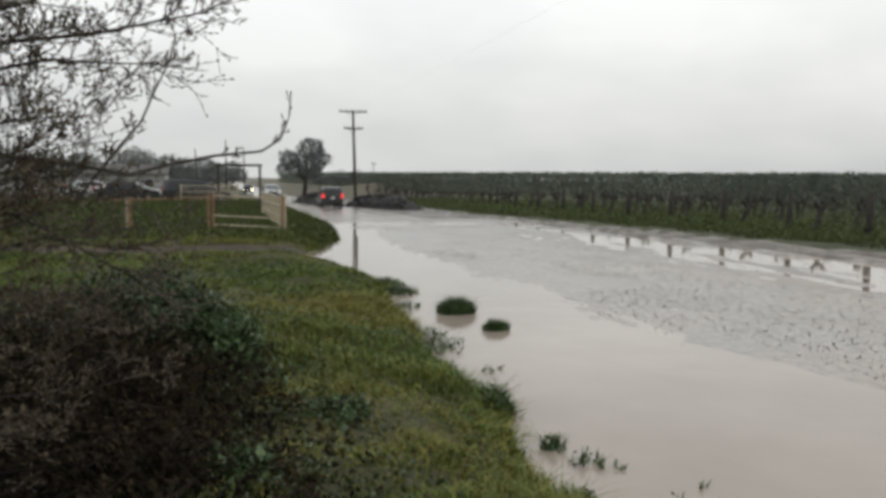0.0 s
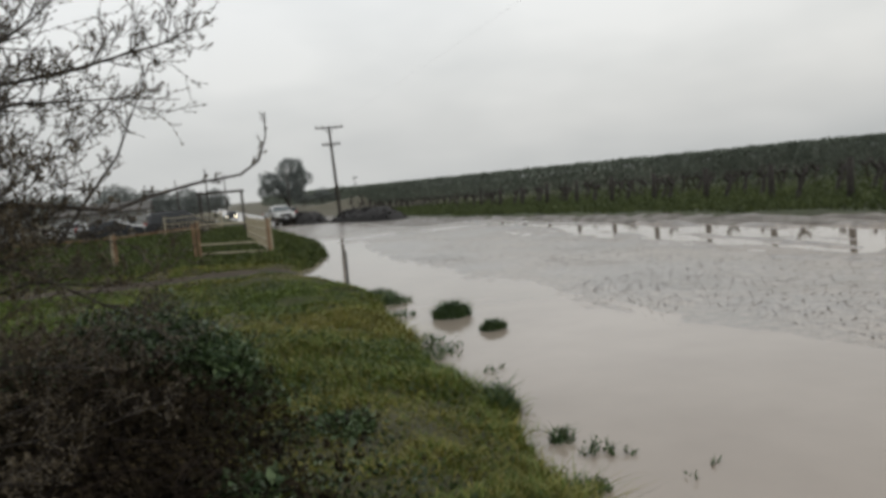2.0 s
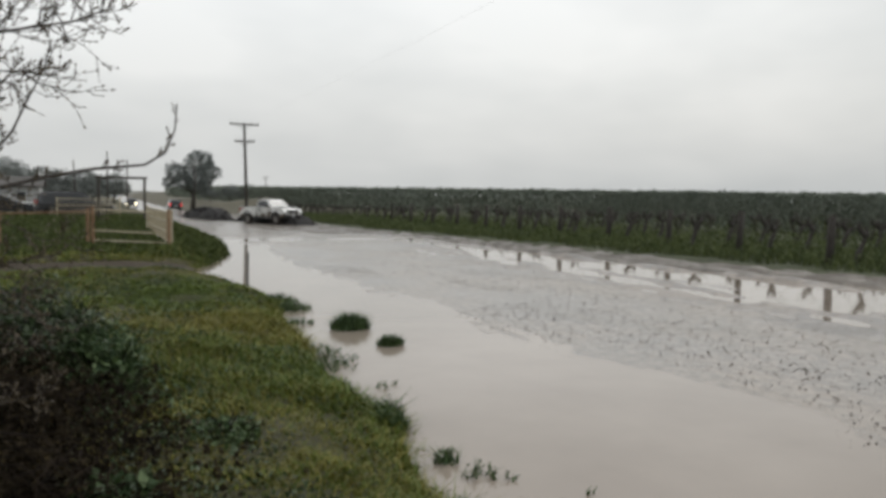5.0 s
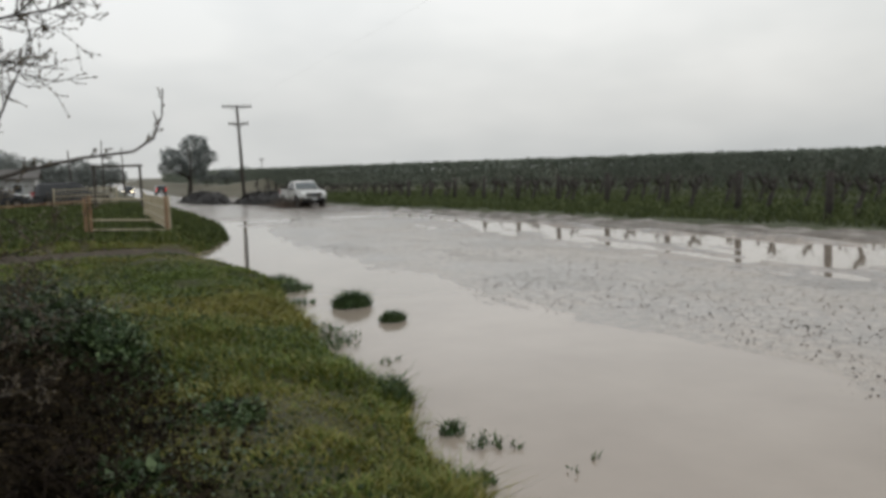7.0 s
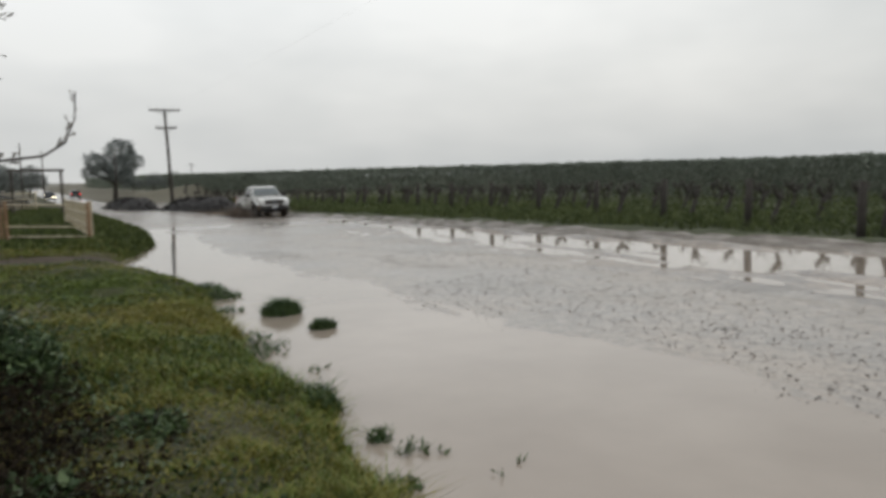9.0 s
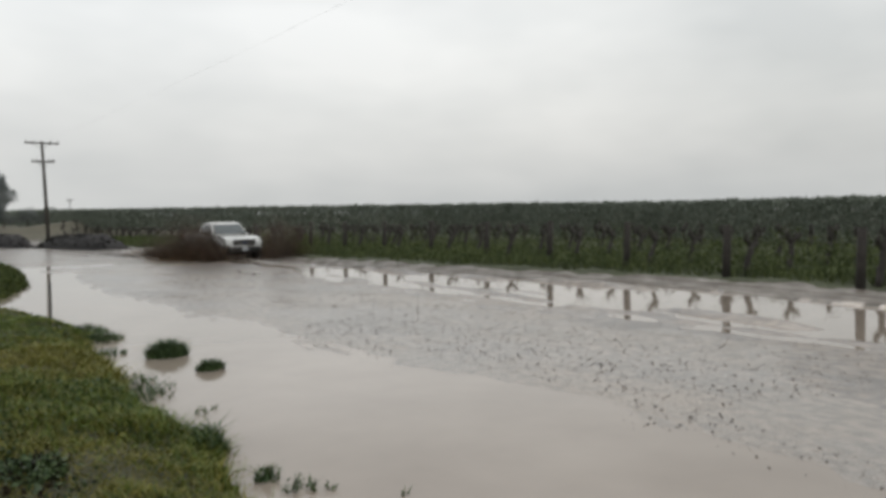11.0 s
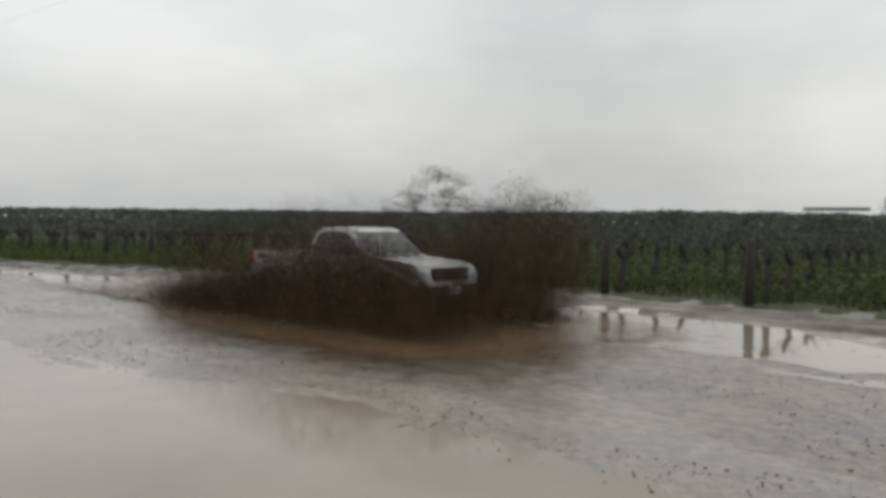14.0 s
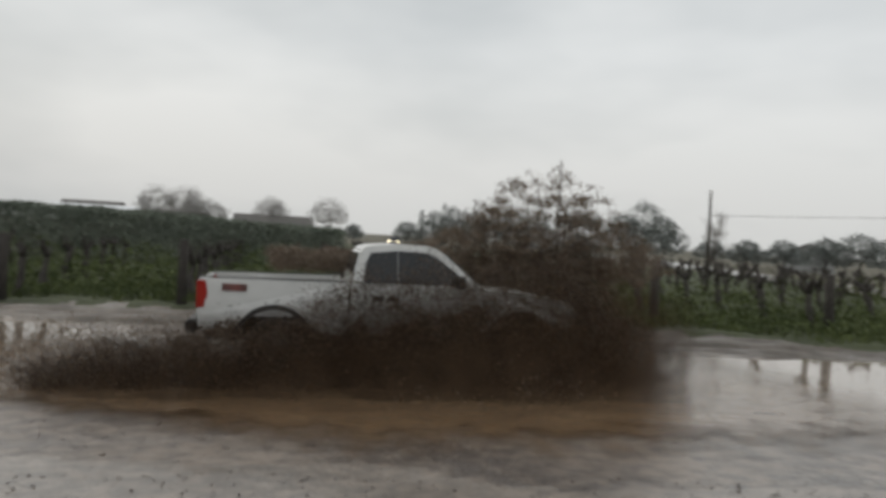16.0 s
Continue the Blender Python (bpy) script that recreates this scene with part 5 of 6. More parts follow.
shrub(pose(-1.45, 7.0, 0.34), 0.95, 0.98, 9500, "dense dark green shrub on the bank", M["shrub"])
shrub(pose(-0.72, 6.7, 0.36), 0.45, 0.62, 2600, "low green shrub beside a larger one", M["weed"])
shrub(pose(-2.3, 6.6, 0.36), 0.7, 0.7, 2600, "dark tangled shrub in the thicket", M["shrub"])
shrub(pose(-0.45, 3.95, 0.38), 0.24, 0.16, 300, "broad-leaved weed growing at the thicket's foot", M["weed"], "weed_plant", (0.06, 0.12))
shrub(pose(0.22, 5.0, 0.4), 0.30, 0.13, 420, "patch of broad-leaved weed in the grass", M["weed"], "weed_plant", (0.03, 0.07))


def make_thicket():
    t = thing("bramble_thicket", pose(0, 0, 0), "dark leafless bramble thicket with dead leaves", "thicket", kind="stuff")
    g, C = Geo(), []
    q = random.Random(5)
    for k in range(1700):
        y0 = q.uniform(1.3, 7.2)
        x0 = -0.75 - 0.07 * (y0 - 3) - abs(q.gauss(0, 1)) * 1.3
        a, ln = q.uniform(0, 6.28), q.uniform(0.5, 1.3)
        h = q.uniform(0.2, 0.85) * (0.85 if x0 < -1.3 else 0.45) * (0.75 if y0 > 4.5 else 1.0)
        if k % 4 == 0:
            # thin outliers that creep into the grass
            x0, ln, h = -0.05 - 0.11 * (y0 - 3) - q.random() ** 0.7 * 0.9, ln * 0.5, q.uniform(0.08, 0.3)
        p = Vector((x0, y0, 0.36))
        pts = [p, p + Vector((math.cos(a) * ln * 0.3, math.sin(a) * ln * 0.3, h)), p + Vector((math.cos(a) * ln * 0.75, math.sin(a) * ln * 0.75, h * 1.05)), p + Vector((math.cos(a) * ln, math.sin(a) * ln, h * 0.6))]
        if max(v.x for v in pts) > (0.25 if k % 4 == 0 else -0.3) - 0.04 * y0:
            continue
        g.tube(pts, [0.007, 0.006, 0.004, 0.002], 3, False)
        for _ in range(9 if k % 4 == 0 else 22):
            u = q.random() * 2.98
            k = int(u)
            C.append(tuple(pts[k].lerp(pts[k + 1], u - k) + Vector((q.uniform(-0.06, 0.06), q.uniform(-0.06, 0.06), q.uniform(-0.05, 0.05)))))
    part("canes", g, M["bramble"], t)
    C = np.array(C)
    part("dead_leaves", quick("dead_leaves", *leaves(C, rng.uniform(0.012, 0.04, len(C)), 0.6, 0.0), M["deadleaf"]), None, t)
    n = 22000
    y = rng.uniform(1.2, 7.4, n)
    x = -0.7 - 0.07 * (y - 3) - np.abs(rng.normal(0, 1.5, n))
    x[::4] = -0.35 - 0.1 * (y[::4] - 3) + rng.normal(0, 0.35, len(x[::4]))
    C = np.column_stack([x, y, height(x, y) + rng.uniform(0, 0.7, n) * np.interp(x, [-1.6, -0.9, -0.5], [1.0, 0.4, 0.05])])
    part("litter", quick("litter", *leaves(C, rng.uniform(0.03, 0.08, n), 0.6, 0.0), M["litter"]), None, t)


make_thicket()


def make_bush():
    """The leafless budding tree at the edge of the bank."""
    t = thing("budding_tree", pose(0, 0, 0), "leafless tree with knobbly budding twigs over the bank", "tree")
    q = random.Random(11)
    twigs, buds = Geo(), []

    def twig(p, d, ln, r, depth):
        pts, rad = [p], [r]
        n = 4 if ln > 0.12 else 2
        for k in range(n):
            d = (d + Vector((q.gauss(0, 0.16), q.gauss(0, 0.16), q.gauss(0.06, 0.14)))).normalized()
            pts.append(pts[-1] + d * ln / n)
            rad.append(max(r * (1 - 0.8 * (k + 1) / n), 0.0012))
        twigs.tube(pts, rad, 4, False)
        for a in pts[1:]:
            buds.append((a, d))
        if depth > 0:
            for _ in range(q.choice((2, 3, 3))):
                a = q.choice(pts[1:])
                nd = (d + Vector((q.gauss(0, 0.6), q.gauss(0, 0.6), q.gauss(0.15, 0.5)))).normalized()
                twig(a, nd, ln * q.uniform(0.4, 0.75), r * 0.6, depth - 1)

    stem = [(-2.1, 2.6, 0.3), (-2.0, 2.62, 0.9), (-1.85, 2.66, 1.5), (-1.7, 2.7, 2.0), (-1.6, 2.7, 2.6), (-1.5, 2.66, 3.2)]
    part("trunk", Geo().tube(stem, [0.05, 0.042, 0.036, 0.03, 0.024, 0.015], 7), M["bark"], t, smooth=True)
    mains = [
        ([(-1.72, 2.68, 1.95), (-1.28, 2.81, 2.25), (-1.05, 2.99, 2.22), (-0.84, 3.13, 2.18), (-0.69, 3.26, 2.23), (-0.50, 3.48, 2.28), (-0.27, 3.59, 2.31), (-0.17, 3.69, 2.38), (-0.12, 3.79, 2.51), (-0.11, 3.79, 2.64)], 0.014, 0.10, 1),
        ([(-1.05, 2.99, 2.05), (-0.99, 3.10, 2.16), (-0.88, 3.13, 2.31), (-0.79, 3.14, 2.42), (-0.73, 3.15, 2.56), (-0.66, 3.16, 2.71), (-0.61, 3.17, 2.83)], 0.009, 0.13, 1),
        ([(-1.6, 2.7, 2.5), (-1.24, 2.72, 2.68), (-1.05, 2.78, 2.72), (-0.86, 2.82, 2.76), (-0.67, 2.86, 2.82), (-0.52, 2.88, 2.86), (-0.40, 2.89, 2.92)], 0.011, 0.22, 2),
        ([(-1.62, 2.7, 2.4), (-1.21, 2.63, 2.57), (-1.04, 2.68, 2.62), (-0.86, 2.72, 2.62), (-0.63, 2.76, 2.63)], 0.010, 0.20, 2),
        ([(-1.5, 2.66, 2.7), (-1.17, 2.54, 2.77), (-1.06, 2.57, 2.82), (-0.93, 2.60, 2.92), (-0.80, 2.62, 3.05)], 0.009, 0.28, 2),
        ([(-1.7, 2.6, 2.05), (-1.19, 2.53, 2.05), (-1.02, 2.58, 1.95), (-0.82, 2.63, 1.81), (-0.62, 2.66, 1.68)], 0.010, 0.20, 2),
        ([(-1.66, 2.7, 2.2), (-1.30, 2.70, 2.36), (-1.12, 2.76, 2.40), (-0.95, 2.82, 2.42)], 0.008, 0.24, 2),
        ([(-1.7, 2.7, 2.0), (-1.35, 2.60, 2.14), (-1.15, 2.62, 2.16), (-0.92, 2.7, 2.10), (-0.7, 2.8, 2.02)], 0.008, 0.22, 2),
        ([(-1.8, 2.68, 1.6), (-1.4, 2.7, 1.85), (-1.1, 2.75, 1.92), (-0.85, 2.9, 1.86), (-0.6, 3.0, 1.9)], 0.009, 0.22, 2),
        ([(-1.9, 2.65, 1.2), (-1.5, 2.6, 1.5), (-1.2, 2.6, 1.62), (-0.9, 2.7, 1.55)], 0.010, 0.24, 2),
    ]
    # a mesh of thinner boughs nearer the thicket
    for k in range(30):
        low = k % 2
        p = Vector((-1.75 + q.uniform(-0.1, 0.1), 2.55 + q.uniform(-0.25, 0.3), q.uniform(1.15, 2.1) if low else q.uniform(2.0, 2.95)))
        d = Vector((1, q.uniform(-0.1, 0.35), q.uniform(-0.05, 0.35))).normalized()
        step = (q.uniform(0.55, 1.25) if low else q.uniform(0.35, 0.72)) / 4
        pts = [p]
        for _ in range(4):
            d = (d + Vector((0, q.gauss(0, 0.12), q.gauss(0.0, 0.14)))).normalized()
            pts.append(pts[-1] + d * step)
        mains.append((pts, 0.005, 0.15, 2))
    for k, (pts, r, ln, depth) in enumerate(mains):
        pts = [Vector(p) for p in pts]
        n = len(pts)
        part("branch", Geo().tube(pts, [r * (1 - 0.75 * i / (n - 1)) for i in range(n)], 6), M["bark"], t, smooth=True)
        dense = 3 if k in (0, 1) else 7
        for i in range(1, n):
            d = (pts[i] - pts[i - 1]).normalized()
            for _ in range(dense):
                a = pts[i - 1].lerp(pts[i], q.random())
                nd = (d * 0.8 + Vector((q.gauss(0, 0.5), q.gauss(0, 0.5), q.gauss(0.15, 0.5)))).normalized()
                sc = 0.5 if k == 0 else (0.7 if k == 1 else 1.0)
                twig(a, nd, ln * q.uniform(0.35, 1.0) * sc, r * 0.30, depth if i < n - 1 or k > 1 else 0)
            buds.append((pts[i], d))
    part("twig_growth", twigs, M["bark"], t)
    C = np.array([b[0][:] for b in buds])
    D = np.array([b[1][:] for b in buds])
    V, F = drops(C + D * 0.004, rng.uniform(0.0035, 0.0075, len(C)), D * 0.8)
    part("bud_growth", quick("bud_growth", V, F, M["bud"]), None, t)


make_bush()


# ---- clods and debris on the road ----
def make_clods():
    n = 21000
    y = -16 + 38 * rng.uniform(0, 1, n) ** 1.3
    x = edge(y) + 0.15 + rng.gamma(2.0, 1.6, n)
    k = (x < 18) & (vnoise(x * 0.7, y * 0.35, 71) > 0.36)
    x, y = x[k], y[k]
    S = 0.005 + 0.017 * rng.uniform(0, 1, len(x)) ** 4
    V, F = drops(np.column_stack([x, y, np.maximum(height(x, y), 0) + S * 0.3]), S)
    tagged(new("road_clods", quick("road_clods", V, F, M["stone"])), "small dark clods and stones scattered over the wet road", "clods", kind="stuff")


make_clods()


# ---- thrown mud ----
def plume(name, label, m_core, n, shape, size, spread=0.10, core=0, clumps=0):
    """A cloud of flying mud in the truck's own space; shape(u, v, w) gives a place for three numbers from 0 to 1."""
    t = thing(name, pose(0, 0, 0), label, "mud splash", "thrown mud", "stuff")
    u, v, w = rng.uniform(0, 1, (3, n))
    if clumps:
        k = np.minimum(rng.integers(0, clumps, n), rng.integers(0, clumps, n))
        u, v, w = u[k], v[k], w[k]
    C = shape(u, v, w) + rng.normal(0, spread, (n, 3)) * np.array([1, 1, 0.6])
    d = np.column_stack([rng.normal(-0.6, 0.5, n), rng.normal(0, 0.3, n), rng.normal(0.7, 0.5, n)]) * 1.4
    part("spray", quick("spray", *drops(C, rng.uniform(*size, n), d), m_core), None, t)
    if core:
        u, v, w = rng.uniform(0, 1, (3, core))
        C = shape(u, v, w * 0.62) + rng.normal(0, spread * 0.5, (core, 3))
        d = np.column_stack([rng.normal(-0.8, 0.4, core), rng.normal(0, 0.3, core), rng.normal(0.5, 0.4, core)])
        part("clots", quick("clots", *drops(C, rng.uniform(size[1], size[1] * 2.2, core), d), M["splash"]), None, t)
    return t


def near_shape(u, v, w):
    # a curtain along the side from ahead of the front wheel to well behind the tail
    x = 3.4 - 8.0 * u ** 1.35
    top = np.interp(x, [-6, -4.2, -3.0, -1.8, -0.6, 0.6, 1.8, 2.8, 3.5], [0.10, 0.22, 0.38, 0.65, 1.25, 1.5, 1.5, 1.35, 0.5])
    top = top * (0.72 + 0.5 * vnoise(x * 2.2, 0 * x, 81))
    z = -0.35 + (top + 0.35) * w ** 1.3
    y = -1.05 - (0.15 + 0.95 * v) * (0.35 + 0.8 * np.maximum(z, 0) / (top + 0.1)) - 0.10 * np.maximum(0, 1.8 - x)
    return np.column_stack([x, y, z])


def far_shape(u, v, w):
    # the sheet thrown outwards on the other side, leaning forwards
    x = 3.9 - 5.4 * u ** 1.5
    top = np.interp(x, [-1.6, 0.5, 1.8, 3.0, 4.0], [0.6, 1.2, 2.0, 2.55, 1.9])
    z = top * w ** 1.25 * (0.75 + 0.45 * vnoise(x * 2.5, v * 2, 82))
    y = 1.0 + 0.15 + 1.5 * v * (0.3 + 0.7 * z / 2.4)
    return np.column_stack([x + 0.25 * z, y, z])


def tall_shape(u, v, w):
    # twin veils, one each side, high at the front wheels and falling away behind
    side = np.where(v < 0.6, -1.0, 1.0)
    x = 3.0 - 8.5 * u ** 1.4
    top = np.interp(x, [-6, -4, -2, 0, 1.5, 2.6, 3.2], [0.5, 1.1, 1.7, 2.3, 2.75, 2.4, 0.9]) * (0.7 + 0.5 * vnoise(x * 1.7, v * 3, 83))
    z = top * w ** 1.6
    y = side * (1.15 + (0.2 + 1.9 * rng.uniform(0, 1, len(u))) * (0.25 + 0.75 * z / 2.7) + 0.10 * np.maximum(0, 2 - x))
    return np.column_stack([x, y, z])


def wake_shape(u, v, w):
    x = 2.6 - 11.5 * u
    top = np.interp(x, [-9, -5, -3, 0, 2.6], [0.25, 0.45, 0.55, 0.55, 0.4]) * (0.3 + 1.2 * vnoise(x * 1.8, v * 4, 84))
    return np.column_stack([x, (v - 0.5) * (3.0 + 0.2 * (2.6 - x)), -0.1 + (top + 0.1) * w ** 1.7])


def arc_shape(u, v, w):
    # clots flung high in an arc
    x = 2.7 - 6.6 * u
    z = 1.9 + 1.25 * np.exp(-((x - 0.7) / 1.2) ** 2) * (0.4 + 0.6 * w) + 0.35 * w
    return np.column_stack([x, 1.6 + 1.2 * v, z])


def burst_shape(u, v, w):
    x = 5.6 - 7.4 * u
    z = 1.35 + (0.35 + 1.75 * np.exp(-((x - 3.3) / 1.7) ** 2)) * w ** 0.9
    return np.column_stack([x, 1.2 + 1.4 * v, z])


tall_splash = plume("tall_spray", "high brown veil of mud trailing from both front wheels", M["splash"], 34000, tall_shape, (0.005, 0.017), 0.2, 0)
near_splash = plume("near_splash", "dark curtain of mud thrown up along the truck's side", M["splash"], 85000, near_shape, (0.0035, 0.011), 0.15, 3000)
far_splash = plume("far_splash", "tall brown fan of mud thrown out beyond the truck", M["splash"], 62000, far_shape, (0.0035, 0.011), 0.18, 600)
wake_splash = plume("wake_spray", "low muddy spray trailing behind the truck", M["splashlight"], 42000, wake_shape, (0.005, 0.013), 0.14, 0)
arc_splash = plume("flung_clots", "dark clots of mud flung over the truck's roof", M["splash"], 19000, arc_shape, (0.003, 0.011), 0.11, 0, 420)
burst_splash = plume("mud_burst", "ragged burst of mud clots above the bonnet", M["splashlight"], 60000, burst_shape, (0.003, 0.013), 0.07, 0, 1500)


def haze(name, label, rims):
    """Fine spray hanging in the air: nested curved veils that thin out upwards and towards their ends.
    A rim: from x to x, distance to the side, flare, heights along it, thickness."""
    t = thing(name, pose(0, 0, 0), label, "mud spray", "thrown mud", "stuff")
    n, k = 48, 12
    for r, (x0, x1, side, flare, tops, dense) in enumerate(rims):
        V, F, cover = [], [], []
        for i in range(n + 1):
            s = i / n
            x = x0 + (x1 - x0) * s
            top = float(np.interp(s, np.linspace(0, 1, len(tops)), tops)) * (0.84 + 0.2 * float(vnoise(np.array([x * 1.1]), np.array([r * 3.7]), 85)[0]))
            for j in range(k + 1):
                h = j / k
                wave = 0.10 * (float(vnoise(np.array([x * 1.4]), np.array([h * 2.5 + r * 5.1]), 86)[0]) - 0.5)
                V.append((x + 0.25 * top * h, side + flare * h * h + wave, -0.4 + (top * 1.25 + 0.4) * h))
                ends = min(1, s / 0.18, (1 - s) / 0.25)
                cover.append(max(0.0, (1 - h) ** 0.8) * (ends * ends * (3 - 2 * ends)) * dense)
        for i in range(n):
            for j in range(k):
                q = i * (k + 1) + j
                F.append((q, q + 1, q + k + 2, q + k + 1))
        me = quick("mist", V, F, M["mist"], True)
        me.attributes.new("cover", "FLOAT", "POINT").data.foreach_set("value", cover)
        part("mist", me, None, t)
    return t


low_mist = haze("low_mud_mist", "brown mud mist low along the truck's side",
                [(4.8, -5.6, -1.4, -0.4, (0.9, 1.3, 1.35, 1.25, 1.05, 0.8, 0.55, 0.35), 1.0), (4.7, -5.6, -1.9, -0.5, (0.7, 1.1, 1.2, 1.1, 0.9, 0.65, 0.5, 0.3), 1.0), (4.5, -5.6, -2.5, -0.4, (0.5, 0.8, 0.9, 0.8, 0.7, 0.5, 0.4, 0.25), 1.0)])
fan_mist = haze("fan_mud_mist", "brown fan of mud mist ahead of the bonnet",
                [(5.0, 1.0, 1.5, 0.6, (1.4, 2.3, 2.5, 2.2, 1.6), 1.0), (5.2, 0.2, 2.1, 0.8, (1.4, 2.3, 2.4, 2.0, 1.4), 1.0), (5.0, 3.1, 0.5, 0.2, (1.2, 2.0, 2.3, 2.0), 1.0), (4.9, 3.1, -0.8, -0.2, (1.1, 1.6, 1.9, 1.6), 1.0)])
veil_mist = haze("mud_veil", "thin brown veil of mud mist round the truck",
                 [(6.0, -6.0, -1.8, -0.6, (1.3, 1.9, 2.1, 2.1, 2.0, 1.7, 1.1), 0.8), (5.9, -6.5, -2.3, -0.6, (1.2, 1.8, 2.0, 1.9, 1.8, 1.5, 0.9), 0.8), (5.2, -5.5, 1.9, 0.8, (1.3, 2.0, 2.0, 1.7, 1.3, 0.8), 1.0)])
burst_mist = haze("burst_mud_mist", "thick brown mud mist heaped above the bonnet",
                  [(4.9, -1.6, 1.3, 0.4, (1.2, 2.3, 2.6, 2.3, 1.7, 1.0), 1.0), (4.6, -1.2, 1.9, 0.5, (1.1, 2.2, 2.5, 2.1, 1.5, 0.8), 1.0), (4.4, -1.4, -1.3, -0.3, (1.0, 1.3, 1.5, 1.45, 1.25, 0.8), 1.0)])


def make_churn():
    """The sheet of stirred-up brown water round and behind the truck."""
    n, k = 60, 14
    V, F, cover = [], [], []
    for i in range(n + 1):
        x = 8.2 - 23.7 * i / n
        for j in range(k + 1):
            s = -1 + 2 * j / k
            wide = min(1.0, max(0.55, (x + 10) / 9))
            V.append((x, s * 4.5 * wide - 0.6 * wide, 0.02 * math.sin(i * 1.3 + j * 2.1)))
            ahead = min(1, max(0, (8.2 - x) / 3.8))
            behind = min(1, max(0, (x + 15.5) / 9))
            cover.append(min(1, 2.0 * (1 - abs(s))) * ahead * behind)
    for i in range(n):
        for j in range(k):
            a = i * (k + 1) + j
            F.append((a, a + 1, a + k + 2, a + k + 1))
    t = thing("churned_water", pose(0, 0, 0), "sheet of churned brown water round the truck", "water", kind="stuff")
    me = quick("sheet", V, F, M["brownwater"], True)
    at = me.attributes.new("cover", "FLOAT", "POINT")
    at.data.foreach_set("value", cover)
    part("sheet", me, None, t)
    return t


churn = make_churn()


# ---- what moves ----
TRUCK = [(0, -1.3, 95.0), (0.75, -0.7, 88.6), (1.5, 0.3, 81.5), (2.3, 1.8, 74.5), (3.0, 3.1, 69.0), (3.5, 4.5, 66.4), (4.0, 5.7, 64.4), (5.2, 7.9, 60.8), (6.4, 9.0, 57.7), (7.0, 9.4, 55.6), (8.0, 9.5, 52.2),
         (8.8, 9.8, 49.0), (9.2, 9.9, 46.4), (10.2, 10.9, 42.2), (11.3, 11.7, 36.2), (11.6, 11.8, 33.7), (12.2, 11.95, 28.2), (12.8, 12.0, 22.6), (13.2, 12.05, 19.0), (14.0, 12.1, 12.0), (14.7, 12.1, 6.55), (15.0, 12.1, 4.5), (15.2, 12.1, 3.05), (15.5, 12.1, 0.75), (15.7, 12.1, -0.65), (16.0, 12.1, -2.6)]
SUV = [(0, 3.9, 65), (1.5, 2.8, 85), (3.5, 1.9, 105), (7.0, -0.8, 143), (9.2, -2.6, 168), (12.0, -4.9, 198), (16.0, -8.4, 242)]


def smooth_path(rows):
    """Places and headings at any time, gliding through the rows."""
    T, X, Y = (np.array(c, float) for c in zip(*rows))

    def hermite(P, t):
        G = np.gradient(P, T)
        k = int(np.clip(np.searchsorted(T, t) - 1, 0, len(T) - 2))
        h = T[k + 1] - T[k]
        u = (t - T[k]) / h
        return ((2 * u**3 - 3 * u**2 + 1) * P[k] + (u**3 - 2 * u**2 + u) * h * G[k] + (-2 * u**3 + 3 * u**2) * P[k + 1] + (u**3 - u**2) * h * G[k + 1])

    def place(t):
        return float(hermite(X, t)), float(hermite(Y, t))

    def heading(t):
        a, b = place(max(t - 0.35, T[0])), place(min(t + 0.35, T[-1]))
        return math.degrees(math.atan2(b[1] - a[1], b[0] - a[0]))

    return place, heading


def lifts(table, t):
    return float(np.interp(t, [r[0] for r in table], [r[1] for r in table]))


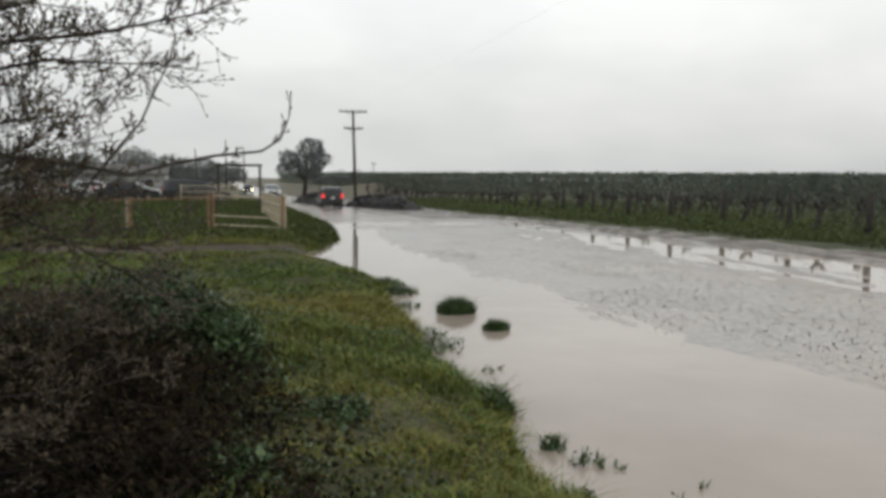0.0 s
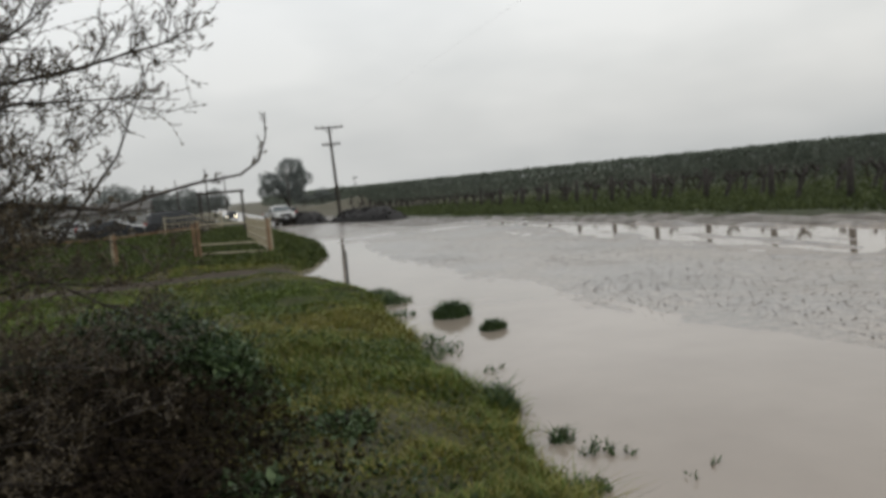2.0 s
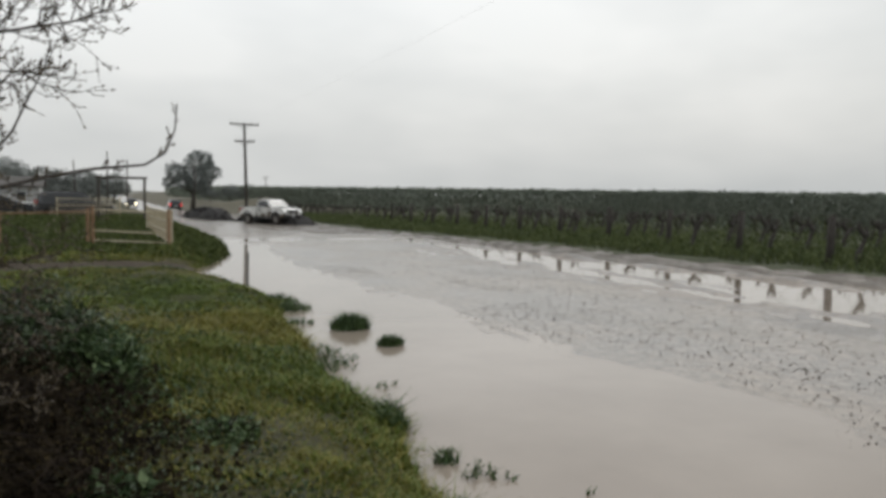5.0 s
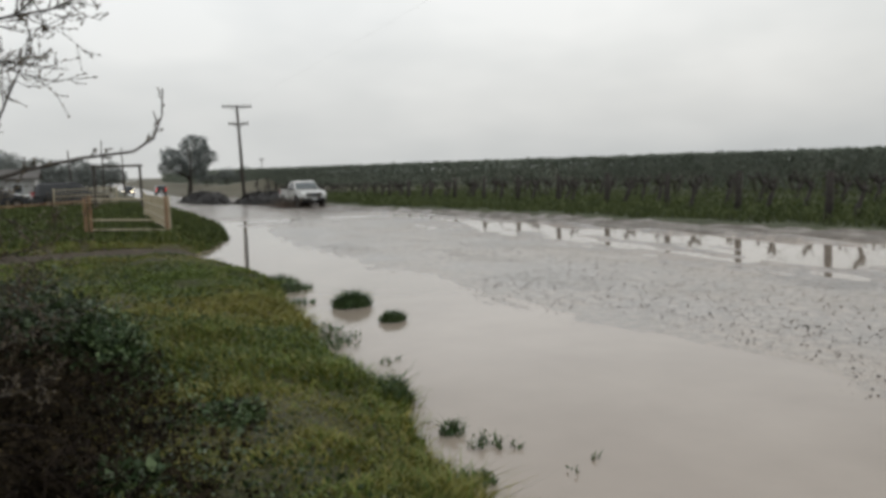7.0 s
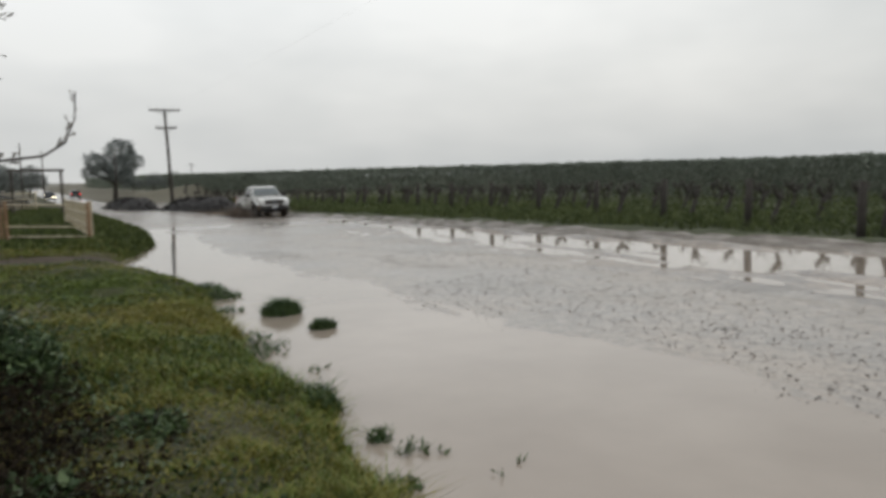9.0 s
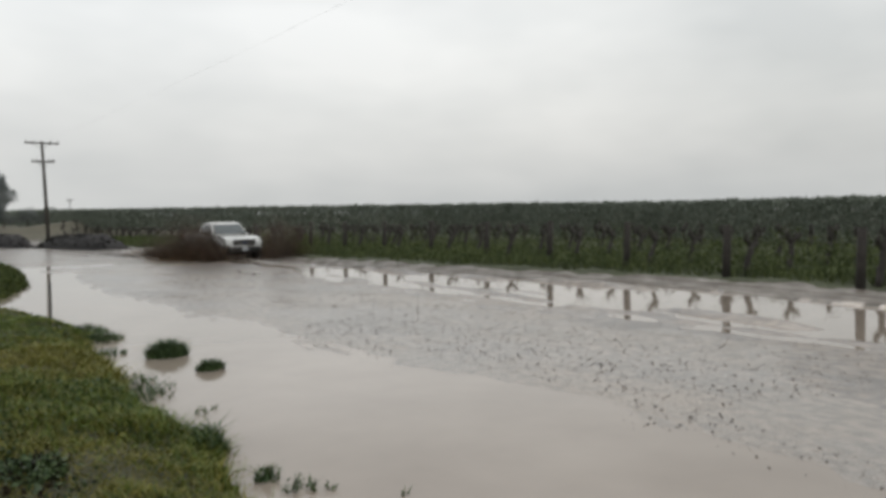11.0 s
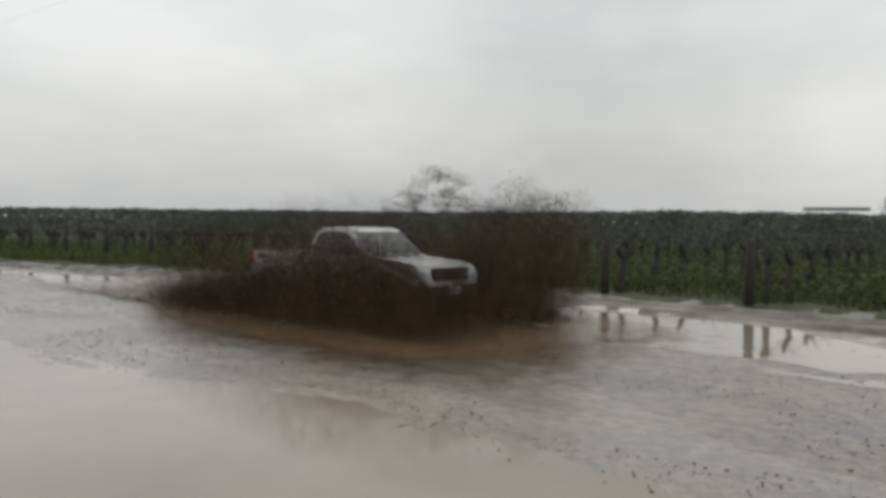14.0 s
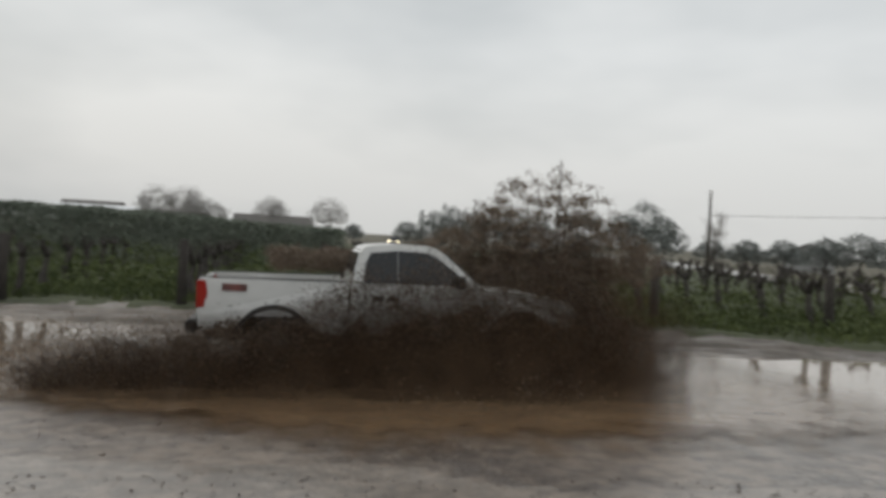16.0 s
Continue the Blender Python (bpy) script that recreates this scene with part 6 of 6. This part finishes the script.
def motions():
    place, heading = smooth_path(TRUCK)
    times = [0.25 * k for k in range(65)]

    def sunk(t):
        # the wheels sink into the flooded rut
        return lifts([(0, 0.06), (4, 0.0), (6.4, -0.1), (8, -0.13), (11, -0.13), (12.5, -0.05), (14.2, 0.0), (14.9, 0.05), (15.2, 0.04), (15.6, 0.0), (16, 0.0)], t)

    def nod(t):
        # the nose drops into the hole and the tail comes up
        return lifts([(14.9, 0.0), (15.2, 1.2), (15.5, 5.5), (15.75, 2.0), (16, 0.3)], t)

    def ride(t):
        x, y = place(t)
        wobble = 1.2 * math.sin(t * 3.1) * min(1, max(0, (t - 5) / 2))
        return pose(x, y, sunk(t) + float(drop(x, y)), wobble * 0.6, -0.5 + 0.5 * math.sin(t * 4.7) + nod(t), heading(t))

    walk(truck, [(t, ride(t)) for t in times])
    step = 1 / 15
    ang, rows = 0.0, []
    last = place(0)
    for k in range(241):
        t = min(k * step, 16.0)
        here = place(t)
        ang += math.degrees(math.hypot(here[0] - last[0], here[1] - last[1]) / 0.43)
        last = here
        rows.append((t, ang))
    for hub in truck_wheels:
        x, y, z = hub.location
        walk(hub, [(t, pose(x, y, z, 0, a, 0)) for t, a in rows])
    splash = {
        tall_splash: [(0, -3.6), (6.4, -3.0), (9.2, -2.4), (10.2, -1.2), (11.3, -0.05), (12.0, 0.2), (12.6, 0.15), (13.2, -0.4), (13.7, -0.7), (14.2, -0.5), (14.6, -0.5), (15.0, -1.7), (15.6, -2.0), (16.0, -2.2)],
        near_splash: [(0, -2.4), (5.0, -2.2), (6.4, -1.15), (7.0, -1.05), (9.2, -0.95), (10.3, -0.45), (11.3, 0.1), (12.0, 0.3), (12.8, 0.15), (13.5, 0.05), (14.0, 0.1), (14.5, -0.4), (15.0, 0.12), (15.5, 0.15), (16.0, 0.2)],
        far_splash: [(0, -3.4), (6.4, -3.0), (9.2, -2.5), (10.3, -1.3), (11.3, -0.5), (12.0, -0.3), (12.8, 0.0), (13.5, 0.45), (14.0, 0.25), (14.5, -0.5), (15.0, -1.1), (15.5, -0.2), (16.0, -0.1)],
        low_mist: [(0, -2.4), (5.0, -2.2), (6.4, -1.4), (9.2, -1.0), (10.3, -0.4), (11.3, 0.0), (12.5, 0.1), (13.5, 0.15), (14.0, 0.25), (14.5, 0.1), (15.0, 0.25), (15.4, 0.2), (16.0, 0.3)],
        fan_mist: [(0, -4.2), (6.4, -3.9), (9.2, -3.3), (10.3, -1.8), (11.3, -0.5), (12.0, -0.3), (13.0, 0.1), (13.5, 0.3), (14.0, 0.3), (14.5, -0.3), (14.9, -0.65), (15.2, -0.55), (15.5, -0.1), (15.8, 0.0), (16.0, -0.3)],
        veil_mist: [(0, -4.2), (6.4, -3.9), (9.2, -3.3), (10.3, -1.8), (11.3, -0.6), (12.3, -0.2), (13.0, -0.6), (13.6, -0.35), (13.95, 0.2), (14.25, 0.2), (14.6, 0.0), (15.0, -1.6), (16.0, -2.6)],
        wake_splash: [(0, -1.2), (5.0, -1.0), (6.4, -0.32), (9.2, -0.2), (11.3, 0.0), (16.0, 0.02)],
        arc_splash: [(0, -5.5), (12.6, -5.0), (13.3, -2.2), (13.7, -0.6), (14.0, 0.0), (14.25, 0.15), (14.6, -0.05), (15.0, -1.4), (15.4, -4.2), (16.0, -5.0)],
        burst_mist: [(0, -5.5), (14.2, -5.0), (14.9, -3.6), (15.2, -1.9), (15.5, -0.7), (15.75, -0.25), (16.0, -0.15)],
        burst_splash: [(0, -5.5), (14.2, -5.0), (14.8, -3.2), (15.2, -1.3), (15.5, -0.45), (15.75, 0.0), (16.0, 0.1)],
    }
    for ob, table in splash.items():
        walk(ob, [(t, pose(*place(t), lifts(table, t) + float(drop(*place(t))), 0, 0, heading(t))) for t in times])
    walk(churn, [(t, pose(*place(t), lifts([(0, -0.6), (5.5, -0.4), (8.0, -0.10), (10.0, 0.03), (11.0, 0.06), (16, 0.06)], t) + float(drop(*place(t))), 0, 0, heading(t))) for t in times])
    place2, heading2 = smooth_path(SUV)
    walk(suv, [(t, pose(*place2(t), 0.06 + float(drop(*place2(t))), 0, 0, heading2(t))) for t in times])


motions()
